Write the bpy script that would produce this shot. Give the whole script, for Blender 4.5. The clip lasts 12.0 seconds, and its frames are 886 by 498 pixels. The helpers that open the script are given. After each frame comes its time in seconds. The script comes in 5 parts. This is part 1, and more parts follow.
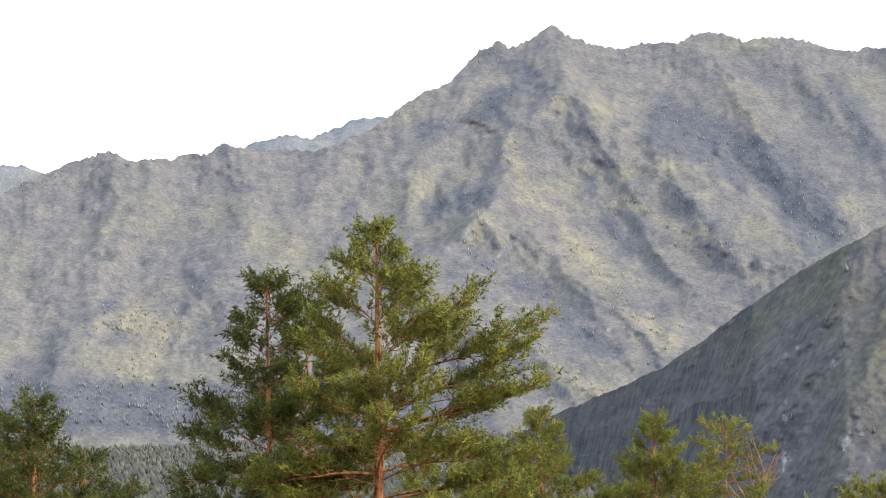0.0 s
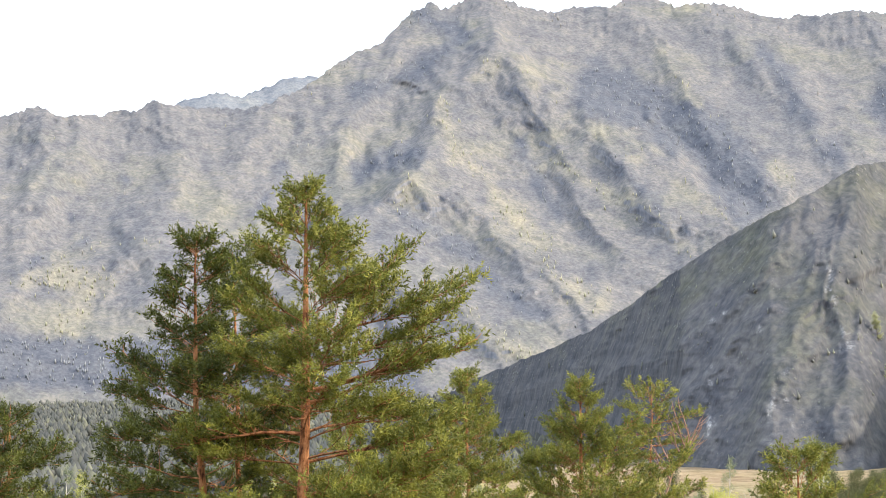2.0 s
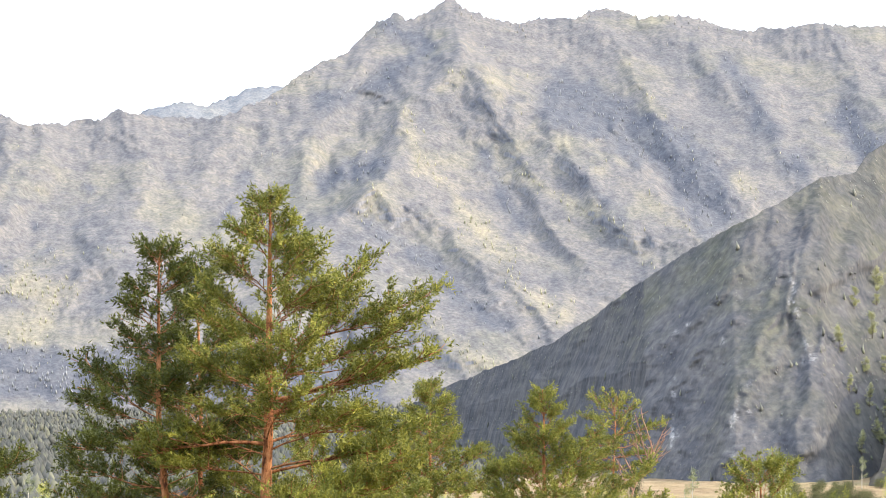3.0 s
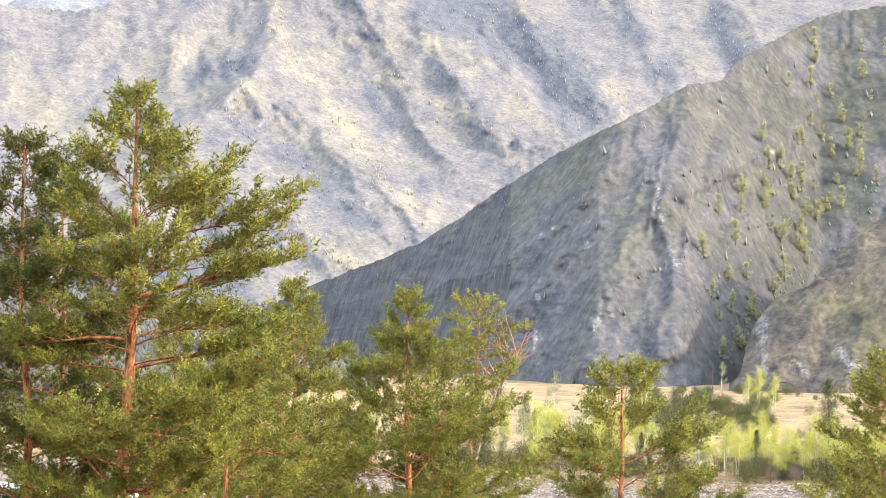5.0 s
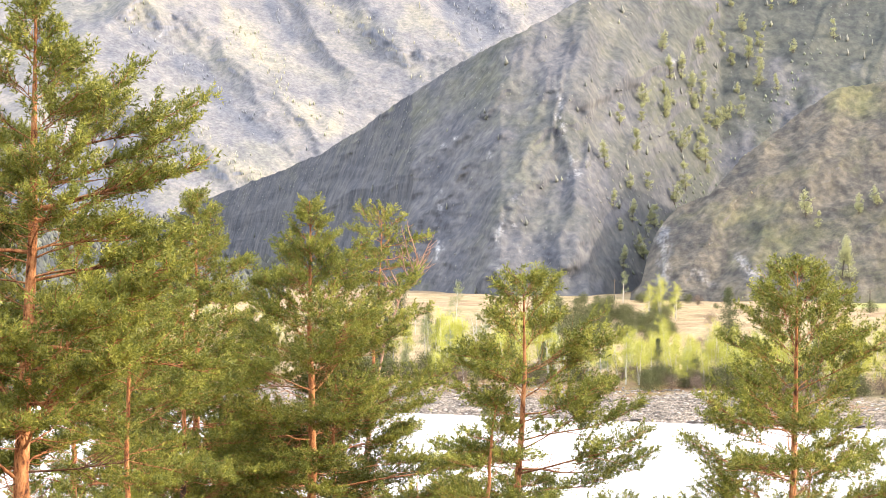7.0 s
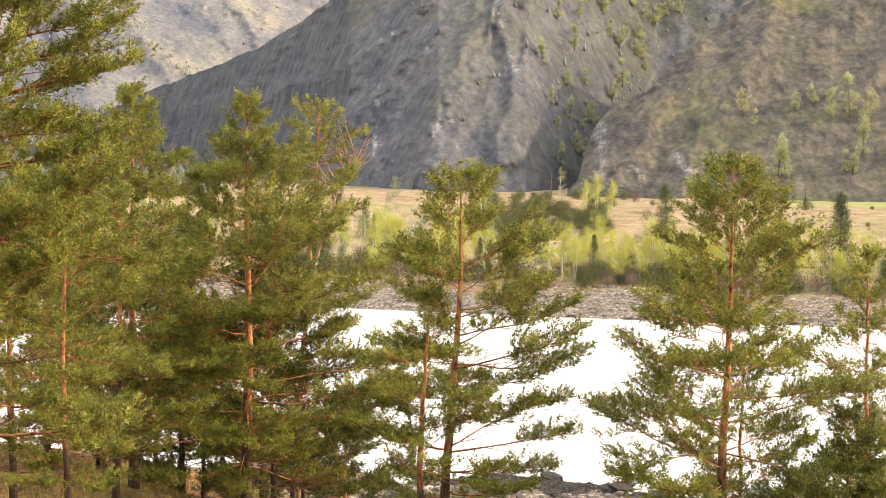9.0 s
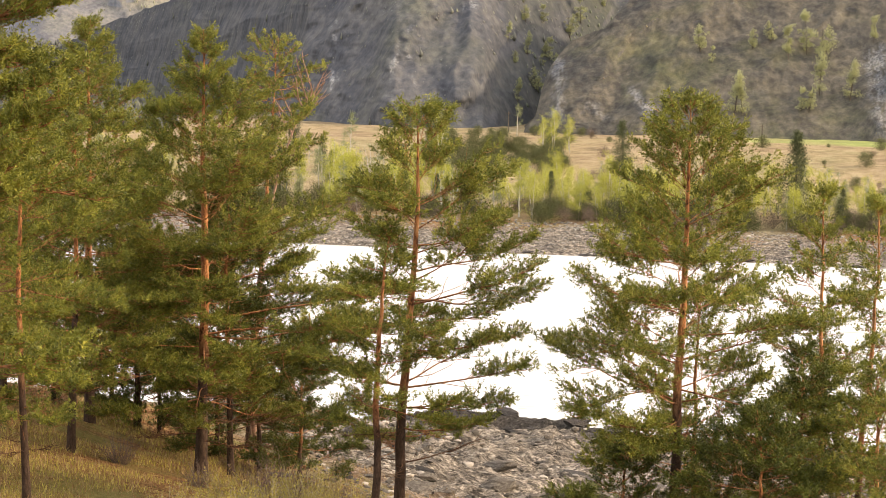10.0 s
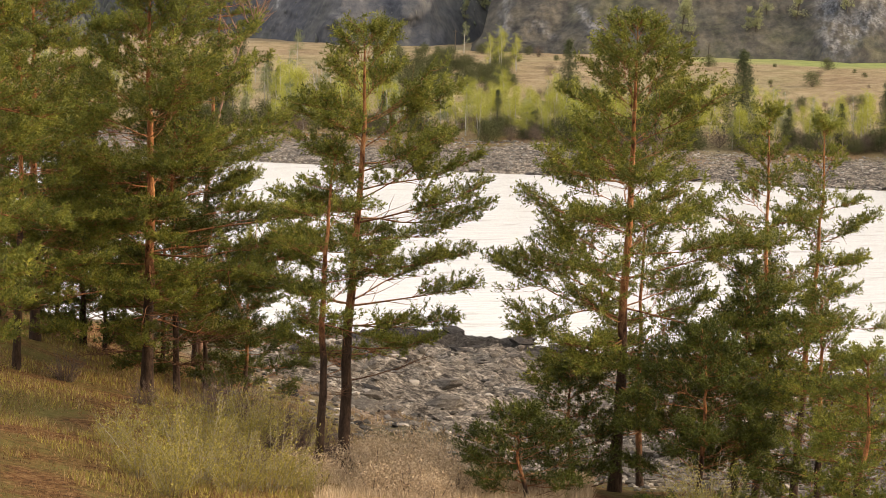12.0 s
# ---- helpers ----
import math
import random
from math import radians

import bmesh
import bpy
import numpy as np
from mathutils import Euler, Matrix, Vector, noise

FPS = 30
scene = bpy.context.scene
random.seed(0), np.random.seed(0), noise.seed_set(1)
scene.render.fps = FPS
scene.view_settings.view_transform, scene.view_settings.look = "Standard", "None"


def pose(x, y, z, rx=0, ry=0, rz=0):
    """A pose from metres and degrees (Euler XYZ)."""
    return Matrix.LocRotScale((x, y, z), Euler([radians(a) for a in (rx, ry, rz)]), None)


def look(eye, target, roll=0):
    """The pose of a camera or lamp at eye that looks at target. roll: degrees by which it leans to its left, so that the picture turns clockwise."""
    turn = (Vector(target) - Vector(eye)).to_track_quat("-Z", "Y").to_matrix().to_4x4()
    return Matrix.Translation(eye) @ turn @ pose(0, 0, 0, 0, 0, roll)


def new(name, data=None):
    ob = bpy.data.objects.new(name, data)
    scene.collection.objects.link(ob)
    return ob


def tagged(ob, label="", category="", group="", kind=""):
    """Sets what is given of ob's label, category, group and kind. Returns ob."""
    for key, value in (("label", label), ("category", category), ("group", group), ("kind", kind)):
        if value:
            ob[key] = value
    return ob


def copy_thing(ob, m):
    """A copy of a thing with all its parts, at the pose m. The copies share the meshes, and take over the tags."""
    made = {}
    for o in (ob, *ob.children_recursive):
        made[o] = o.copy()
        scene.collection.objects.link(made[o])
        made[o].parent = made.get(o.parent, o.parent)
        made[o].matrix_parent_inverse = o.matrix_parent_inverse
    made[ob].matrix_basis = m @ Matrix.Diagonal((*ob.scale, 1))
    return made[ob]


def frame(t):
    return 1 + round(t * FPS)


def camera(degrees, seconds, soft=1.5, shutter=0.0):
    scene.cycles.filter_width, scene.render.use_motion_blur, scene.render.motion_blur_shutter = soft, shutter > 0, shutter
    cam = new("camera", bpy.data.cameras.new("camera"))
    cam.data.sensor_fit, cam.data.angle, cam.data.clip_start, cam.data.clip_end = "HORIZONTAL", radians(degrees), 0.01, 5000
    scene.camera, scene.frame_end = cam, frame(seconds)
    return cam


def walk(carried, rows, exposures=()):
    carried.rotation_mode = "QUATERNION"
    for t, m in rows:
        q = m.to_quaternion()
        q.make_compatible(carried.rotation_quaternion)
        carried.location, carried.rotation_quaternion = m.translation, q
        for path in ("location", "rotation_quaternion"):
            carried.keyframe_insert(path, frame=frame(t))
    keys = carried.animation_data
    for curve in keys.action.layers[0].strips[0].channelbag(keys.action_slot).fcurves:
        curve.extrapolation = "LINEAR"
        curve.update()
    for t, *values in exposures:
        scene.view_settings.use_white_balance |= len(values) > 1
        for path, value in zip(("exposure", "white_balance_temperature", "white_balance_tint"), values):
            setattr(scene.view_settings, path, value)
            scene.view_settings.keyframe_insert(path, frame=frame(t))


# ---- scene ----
# The camera stands on a hillside 40 m above the river and turns to the right and down.
EYE = 40.0
cam = camera(20.0, 12.0, soft=0.75)
ROWS = [
    (0.0, 93.501, 1.597, 0.098),
    (0.5, 93.216, 1.273, -0.097),
    (1.0, 93.012, 1.05, -0.306),
    (1.5, 92.617, 1.026, -0.997),
    (2.0, 92.576, 0.845, -1.561),
    (2.5, 92.747, 0.825, -1.88),
    (3.0, 92.805, 0.616, -2.392),
    (5.0, 90.523, -0.412, -5.457),
    (5.5, 89.899, -0.505, -6.002),
    (6.0, 89.488, -0.189, -6.582),
    (6.5, 89.05, -0.1, -7.124),
    (7.0, 88.494, -0.164, -7.689),
    (9.0, 86.122, -0.517, -9.112),
    (9.5, 85.275, -0.875, -9.564),
    (10.0, 84.669, -0.854, -10.073),
    (10.5, 84.233, -0.72, -10.585),
    (11.0, 83.667, -0.848, -10.949),
    (11.5, 83.101, -0.95, -11.276),
    (12.0, 82.828, -1.152, -11.27),
]
EXPOSURES = [(0.0, -0.36, 6150, 9.5), (1.0, -0.2, 6150, 9.5), (2.5, 0.14, 6200, 10.5), (5.0, 0.58, 6350, 13), (7.0, 0.68, 6530, 14), (9.0, 0.17, 7350, 14), (9.5, 0.02, 7500, 14), (10.5, -0.34, 7550, 14), (12.0, -0.66, 7380, 13.5)]
walk(cam, [(t, pose(0, 0, EYE, rx, ry, rz)) for t, rx, ry, rz in ROWS], EXPOSURES)

# ---- light: evening sun from the right, hazy white sky ----
SUN_AZ, SUN_EL = 110.0, 25.0
world = bpy.data.worlds.new("sky")
scene.world = world
world.use_nodes = True
wn, wl = world.node_tree.nodes, world.node_tree.links
sky = wn.new("ShaderNodeTexSky")
sky.sky_type, sky.sun_disc = "NISHITA", False
sky.sun_elevation, sky.sun_rotation = radians(SUN_EL), radians(SUN_AZ)
sky.air_density, sky.dust_density, sky.ozone_density = 1.0, 6.0, 1.0
wn["Background"].inputs["Strength"].default_value = 0.15
wl.new(sky.outputs["Color"], wn["Background"].inputs["Color"])
# thin bright cloud and haze veil the whole sky
veil = wn.new("ShaderNodeBackground")
veil.inputs["Color"].default_value, veil.inputs["Strength"].default_value = (0.95, 0.98, 1.03, 1), 1.75
both = wn.new("ShaderNodeAddShader")
wl.new(wn["Background"].outputs[0], both.inputs[0])
wl.new(veil.outputs[0], both.inputs[1])
wl.new(both.outputs[0], wn["World Output"].inputs["Surface"])
sun = new("sun", bpy.data.lights.new("sun", "SUN"))
sun.data.energy, sun.data.angle, sun.data.color = 3.6, radians(1.0), (1.0, 0.84, 0.62)
SUN_DIR = Vector((math.sin(radians(SUN_AZ)) * math.cos(radians(SUN_EL)), math.cos(radians(SUN_AZ)) * math.cos(radians(SUN_EL)), math.sin(radians(SUN_EL))))
sun.matrix_world = look((0, 0, 300), Vector((0, 0, 300)) - SUN_DIR)


# ---- materials ----
def ramp_node(nt, fac, stops):
    node = nt.nodes.new("ShaderNodeValToRGB")
    e = node.color_ramp.elements
    while len(e) < len(stops):
        e.new(0.5)
    for k, (at, col) in enumerate(stops):
        e[k].position, e[k].color = at, (*col, 1)
    nt.links.new(fac, node.inputs[0])
    return node.outputs[0]


def noise_node(nt, scale, detail=5.0, rough=0.6, vec=None, stretch=None):
    node = nt.nodes.new("ShaderNodeTexNoise")
    node.inputs["Scale"].default_value, node.inputs["Detail"].default_value, node.inputs["Roughness"].default_value = scale, detail, rough
    if vec is None:
        vec = nt.nodes.new("ShaderNodeTexCoord").outputs["Object"]
    if stretch:
        mp = nt.nodes.new("ShaderNodeMapping")
        mp.inputs["Scale"].default_value = stretch
        nt.links.new(vec, mp.inputs[0])
        vec = mp.outputs[0]
    nt.links.new(vec, node.inputs["Vector"])
    return node.outputs["Fac"]


def mix_node(nt, fac, a, b, mode="MIX"):
    node = nt.nodes.new("ShaderNodeMix")
    node.data_type, node.blend_type = "RGBA", mode
    for sock, val in ((node.inputs[0], fac), (node.inputs[6], a), (node.inputs[7], b)):
        if isinstance(val, (int, float)):
            sock.default_value = val
        elif isinstance(val, tuple):
            sock.default_value = (*val, 1)
        else:
            nt.links.new(val, sock)
    return node.outputs[2]


def material(name, rough=0.9, spec=0.2):
    m = bpy.data.materials.new(name)
    m.use_nodes = True
    b = m.node_tree.nodes["Principled BSDF"]
    b.inputs["Roughness"].default_value = rough
    b.inputs["Specular IOR Level"].default_value = spec
    return m, m.node_tree, b


def bump(nt, b, height, strength, distance):
    node = nt.nodes.new("ShaderNodeBump")
    node.inputs["Strength"].default_value, node.inputs["Distance"].default_value = strength, distance
    nt.links.new(height, node.inputs["Height"])
    nt.links.new(node.outputs[0], b.inputs["Normal"])


def attribute(nt, name):
    node = nt.nodes.new("ShaderNodeAttribute")
    node.attribute_name = name
    return node


def island(nt):
    return nt.nodes.new("ShaderNodeNewGeometry").outputs["Random Per Island"]


def leafy(name, stops, patch=0.5, through_light=0.35, rough=0.6, tint=False):
    """Foliage: colour by leaf and by clump, with some light passing through."""
    m, nt, b = material(name, rough, 0.25)
    one = ramp_node(nt, attribute(nt, "tint").outputs["Fac"] if tint else island(nt), stops)
    big = ramp_node(nt, noise_node(nt, patch, 3), [(0.3, (0.72, 0.72, 0.7)), (0.7, (1.2, 1.18, 1.1))])
    col = mix_node(nt, 1.0, one, big, "MULTIPLY")
    nt.links.new(col, b.inputs["Base Color"])
    tr = nt.nodes.new("ShaderNodeBsdfTranslucent")
    nt.links.new(col, tr.inputs["Color"])
    ms = nt.nodes.new("ShaderNodeMixShader")
    ms.inputs[0].default_value = through_light
    nt.links.new(b.outputs[0], ms.inputs[1])
    nt.links.new(tr.outputs[0], ms.inputs[2])
    nt.links.new(ms.outputs[0], nt.nodes["Material Output"].inputs["Surface"])
    return m


NEEDLES = leafy("pine_needles", [(0.0, (0.052, 0.068, 0.015)), (0.6, (0.196, 0.212, 0.039)), (1.0, (0.4, 0.385, 0.073))], 0.6, 0.34, 0.5, True)
# darker copy of the needles, with shade put into the colour
NEEDLES_SHADED = leafy("shaded_pine_needles", [(0.0, (0.028, 0.04, 0.01)), (0.6, (0.094, 0.112, 0.022)), (1.0, (0.2, 0.208, 0.04))], 0.6, 0.32, 0.5, True)
NEEDLES_FAR = leafy("far_conifer_needles", [(0.0, (0.045, 0.06, 0.026)), (1.0, (0.09, 0.105, 0.042))], 0.3, 0.2)
BIRCH_LEAF = leafy("young_birch_leaves", [(0.0, (0.314, 0.351, 0.0605)), (0.6, (0.484, 0.496, 0.103)), (1.0, (0.605, 0.581, 0.17))], 0.25, 0.45)
BUSH_LEAF = leafy("shrub_leaves", [(0.0, (0.06, 0.075, 0.03)), (0.6, (0.1, 0.115, 0.045)), (1.0, (0.17, 0.165, 0.07))], 0.3, 0.35)
FRESH_LEAF = leafy("fresh_shrub_leaves", [(0.0, (0.25, 0.213, 0.05)), (0.6, (0.425, 0.362, 0.0875)), (1.0, (0.575, 0.5, 0.15))], 0.8, 0.4)
DRY_STEM = leafy("dry_grass_blades", [(0.0, (0.2, 0.12, 0.05)), (0.6, (0.33, 0.22, 0.1)), (1.0, (0.45, 0.34, 0.18))], 0.4, 0.3)
BROWN_TWIG = leafy("bare_twigs", [(0.0, (0.09, 0.065, 0.05)), (1.0, (0.2, 0.15, 0.12))], 0.5, 0.1)


def pine_bark():
    m, nt, b = material("pine_bark", 0.85, 0.15)
    at = attribute(nt, "up")
    plates = noise_node(nt, 6.0, 7, 0.75, stretch=(1, 1, 0.35))
    fresh = ramp_node(nt, plates, [(0.38, (0.07, 0.03, 0.017)), (0.48, (0.34, 0.14, 0.056)), (0.64, (0.54, 0.28, 0.13))])
    old = ramp_node(nt, plates, [(0.35, (0.016, 0.012, 0.01)), (0.65, (0.075, 0.052, 0.04))])
    nt.links.new(mix_node(nt, at.outputs["Fac"], old, fresh), b.inputs["Base Color"])
    bump(nt, b, plates, 1.0, 0.08)
    return m


def plain_bark(name, stops, scale=6.0, stretch=(1, 1, 0.5)):
    m, nt, b = material(name, 0.85, 0.15)
    n = noise_node(nt, scale, 5, 0.65, stretch=stretch)
    nt.links.new(ramp_node(nt, n, stops), b.inputs["Base Color"])
    bump(nt, b, n, 0.5, 0.03)
    return m


BARK = pine_bark()
DEAD_BARK = plain_bark("dead_reddish_wood", [(0.3, (0.16, 0.09, 0.06)), (0.7, (0.4, 0.25, 0.18))])
BIRCH_BARK = plain_bark("birch_bark", [(0.3, (0.12, 0.11, 0.1)), (0.42, (0.42, 0.4, 0.35)), (0.7, (0.55, 0.52, 0.46))], 3.0, (1, 1, 1))
POLE_WOOD = plain_bark("weathered_pole_wood", [(0.3, (0.05, 0.045, 0.04)), (0.7, (0.13, 0.11, 0.09))])


def ground_material():
    m, nt, b = material("ground_soil_and_grass", 0.95, 0.1)
    co = nt.nodes.new("ShaderNodeTexCoord").outputs["Object"]
    z = attribute(nt, "zone")
    fine, mid, wide = noise_node(nt, 2.2, 8, 0.7, co), noise_node(nt, 0.25, 5, 0.6, co), noise_node(nt, 0.035, 4, 0.6, co)
    dry = ramp_node(nt, noise_node(nt, 3.5, 9, 0.8, co), [(0.36, (0.045, 0.022, 0.01)), (0.5, (0.2, 0.1, 0.04)), (0.66, (0.42, 0.26, 0.125))])
    dry = mix_node(nt, ramp_node(nt, mid, [(0.45, (0, 0, 0)), (0.62, (0.75, 0.75, 0.75))]), dry, ramp_node(nt, fine, [(0.3, (0.12, 0.12, 0.03)), (0.7, (0.27, 0.25, 0.08))]))
    stone = ramp_node(nt, noise_node(nt, 2.2, 10, 0.85, co), [(0.4, (0.028, 0.024, 0.02)), (0.48, (0.12, 0.104, 0.088)), (0.55, (0.3, 0.265, 0.225)), (0.62, (0.52, 0.47, 0.41))])
    stone = mix_node(nt, 1.0, stone, ramp_node(nt, noise_node(nt, 0.4, 7, 0.75, co), [(0.38, (0.35, 0.35, 0.36)), (0.5, (0.95, 0.93, 0.9)), (0.64, (1.5, 1.45, 1.38))]), "MULTIPLY")
    meadow = ramp_node(nt, wide, [(0.35, (0.23, 0.165, 0.1)), (0.5, (0.33, 0.265, 0.15)), (0.65, (0.22, 0.215, 0.1))])
    meadow = mix_node(nt, 0.5, meadow, ramp_node(nt, noise_node(nt, 0.22, 8, 0.75, co), [(0.36, (0.1, 0.075, 0.045)), (0.5, (0.3, 0.22, 0.135)), (0.66, (0.46, 0.38, 0.25))]))
    green = ramp_node(nt, mid, [(0.3, (0.2, 0.24, 0.08)), (0.7, (0.32, 0.36, 0.13))])
    sep = nt.nodes.new("ShaderNodeSeparateColor")
    nt.links.new(z.outputs["Color"], sep.inputs[0])
    # dark ledge rock by the water, its shade painted into the stone
    ledge_shade = ramp_node(nt, noise_node(nt, 2.6, 10, 0.85, co), [(0.42, (0.018, 0.016, 0.014)), (0.55, (0.06, 0.053, 0.047)), (0.66, (0.2, 0.18, 0.16))])
    stone = mix_node(nt, z.outputs["Alpha"], stone, ledge_shade)
    col = mix_node(nt, sep.outputs[0], dry, stone)
    col = mix_node(nt, sep.outputs[1], col, meadow)
    col = mix_node(nt, sep.outputs[2], col, green)
    col = mix_node(nt, attribute(nt, "forest").outputs["Fac"], col, ramp_node(nt, wide, [(0.3, (0.045, 0.05, 0.045)), (0.7, (0.09, 0.092, 0.075))]))
    nt.links.new(col, b.inputs["Base Color"])
    bump(nt, b, noise_node(nt, 1.6, 10, 0.75, co), 1.0, 0.5)
    return m


def mountain_material(name, wood, rock, green, scale, conifer=None, mottle=1.0):
    """Bare spring woods and scree, crags, and patches of first green."""
    m, nt, b = material(name, 1.0, 0.05)
    co = nt.nodes.new("ShaderNodeTexCoord").outputs["Object"]
    grain = noise_node(nt, 0.09 * scale, 8, 0.78, co, (1, 1, 0.5))
    patch = noise_node(nt, 0.009 * scale, 6, 0.65, co)
    col = ramp_node(nt, grain, [(0.3, wood[0]), (0.5, wood[1]), (0.72, wood[2])])
    col = mix_node(nt, ramp_node(nt, patch, [(0.5, (0, 0, 0)), (0.66, (0.8, 0.8, 0.8))]), col, ramp_node(nt, grain, [(0.3, green[0]), (0.7, green[1])]))
    if conifer:
        # pale tone paints sunlight over grass, dark tone paints shade over woods
        col = mix_node(nt, attribute(nt, "glade_sun").outputs["Fac"], col, ramp_node(nt, grain, [(0.3, (0.19, 0.182, 0.15)), (0.7, (0.262, 0.247, 0.196))]))
        col = mix_node(nt, attribute(nt, "dark_tone").outputs["Fac"], col, ramp_node(nt, grain, [(0.3, conifer[0]), (0.7, conifer[1])]))
    col = mix_node(nt, attribute(nt, "crag").outputs["Fac"], col, ramp_node(nt, noise_node(nt, 0.5 * scale, 6, 0.75, co, (1, 1, 0.4)), [(0.35, rock[0]), (0.62, rock[2])]))
    geo = nt.nodes.new("ShaderNodeNewGeometry")
    sep = nt.nodes.new("ShaderNodeSeparateXYZ")
    nt.links.new(geo.outputs["Normal"], sep.inputs[0])
    steep = ramp_node(nt, sep.outputs["Z"], [(0.3, (1, 1, 1)), (0.5, (0, 0, 0))])
    col = mix_node(nt, steep, col, ramp_node(nt, noise_node(nt, 0.15 * scale, 8, 0.75, co, (1, 1, 0.25)), [(0.3, rock[0]), (0.7, rock[1])]))
    cover = noise_node(nt, 0.035 * scale, 7, 0.68, co, (1, 1, 0.6))
    col = mix_node(nt, 1.0, col, ramp_node(nt, cover, [(0.34, tuple(1 - mottle * k for k in (0.18, 0.16, 0.12))), (0.52, (1, 1, 1)), (0.7, tuple(1 + mottle * k for k in (0.12, 0.1, 0.04)))]), "MULTIPLY")
    stems = noise_node(nt, 0.3 * scale ** 0.5, 4, 0.65, co, (1, 1, 0.22))
    col = mix_node(nt, 1.0, col, ramp_node(nt, stems, [(0.36, (0.8, 0.8, 0.82)), (0.5, (1, 1, 1)), (0.66, (1.24, 1.22, 1.17))]), "MULTIPLY")
    nt.links.new(col, b.inputs["Base Color"])
    bump(nt, b, grain, 0.25, 2.0 / scale)
    return m


# pale bluish base colours carry the haze of distance
MOUNTAIN = mountain_material("hazy_mountain_woods", [(0.115, 0.12, 0.136), (0.152, 0.151, 0.156), (0.198, 0.19, 0.18)], [(0.145, 0.16, 0.19), (0.235, 0.235, 0.245), (0.3, 0.3, 0.3)], [(0.148, 0.15, 0.124), (0.225, 0.217, 0.176)], 1.0, [(0.084, 0.092, 0.112), (0.122, 0.13, 0.15)], 1.3)
# more haze put into the colour: paler and bluer than the mountain
FAR_RIDGE = mountain_material("hazy_far_ridge_woods", [(0.15, 0.168, 0.195), (0.18, 0.195, 0.215), (0.215, 0.222, 0.232)], [(0.15, 0.17, 0.2), (0.21, 0.222, 0.24), (0.25, 0.26, 0.27)], [(0.17, 0.182, 0.182), (0.215, 0.222, 0.215)], 0.8)
# hill colours kept dim for its shade and bluish for haze
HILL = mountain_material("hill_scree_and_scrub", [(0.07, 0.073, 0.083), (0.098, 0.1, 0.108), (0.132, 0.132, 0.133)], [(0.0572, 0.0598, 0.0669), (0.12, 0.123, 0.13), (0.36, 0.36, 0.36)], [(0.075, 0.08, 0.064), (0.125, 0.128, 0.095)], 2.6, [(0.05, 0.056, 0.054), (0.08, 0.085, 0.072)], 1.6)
SPUR = mountain_material("brown_spur_scrub", [(0.0484, 0.0458, 0.0414), (0.088, 0.0818, 0.0704), (0.141, 0.13, 0.107)], [(0.0616, 0.0598, 0.0581), (0.15, 0.146, 0.139), (0.26, 0.255, 0.245)], [(0.075, 0.08, 0.045), (0.14, 0.14, 0.075)], 3.0, None, 2.4)


def water_material():
    m, nt, b = material("glare_white_river", 0.2, 0.8)
    co = nt.nodes.new("ShaderNodeTexCoord").outputs["Object"]
    mp = nt.nodes.new("ShaderNodeMapping")
    mp.inputs["Rotation"].default_value = (0, 0, radians(27))
    mp.inputs["Scale"].default_value = (0.5, 1.6, 1)
    nt.links.new(co, mp.inputs[0])
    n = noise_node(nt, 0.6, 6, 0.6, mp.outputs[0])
    glare_streaks = noise_node(nt, 0.22, 6, 0.7, mp.outputs[0])
    # sky glare and darker ripple streaks painted into a near-white base colour
    nt.links.new(ramp_node(nt, glare_streaks, [(0.34, (0.56, 0.54, 0.5)), (0.43, (0.74, 0.74, 0.72)), (0.7, (0.78, 0.78, 0.76))]), b.inputs["Base Color"])
    bump(nt, b, n, 0.35, 0.6)
    return m


WATER = water_material()


# ---- number fields ----
LATTICE = np.random.RandomState(7).rand(256, 256)


def field(x, y):
    """Smooth noise in 0..1 with one cell a unit."""
    xi, yi = np.floor(x).astype(int), np.floor(y).astype(int)
    fx, fy = x - xi, y - yi
    fx, fy = fx * fx * (3 - 2 * fx), fy * fy * (3 - 2 * fy)
    g = lambda a, b: LATTICE[a % 256, b % 256]
    return (g(xi, yi) * (1 - fx) + g(xi + 1, yi) * fx) * (1 - fy) + (g(xi, yi + 1) * (1 - fx) + g(xi + 1, yi + 1) * fx) * fy


def turned(x, y, k):
    """The coordinates of octave k, each turned against the last."""
    c, q = math.cos(0.6 + 0.9 * k) * 2 ** k, math.sin(0.6 + 0.9 * k) * 2 ** k
    return x * c - y * q + 17.3 * k, x * q + y * c + 9.1 * k


def fractal(x, y, octaves=5, gain=0.5):
    total, amp, weight = 0.0, 1.0, 0.0
    for k in range(octaves):
        total = total + amp * field(*turned(x, y, k))
        weight += amp
        amp *= gain
    return total / weight


def ridged(x, y, octaves=4, gain=0.5):
    """Sharp crests; the first octave runs along y, the finer ones are turned."""
    total, amp, weight = 0.0, 1.0, 0.0
    for k in range(octaves):
        at_k = (x, y) if k == 0 else turned(x, y, k)
        total = total + amp * (1 - np.abs(2 * field(*at_k) - 1))
        weight += amp
        amp *= gain
    return total / weight


def table(pairs):
    a = np.array(pairs, float)
    return lambda q: np.interp(q, a[:, 0], a[:, 1])


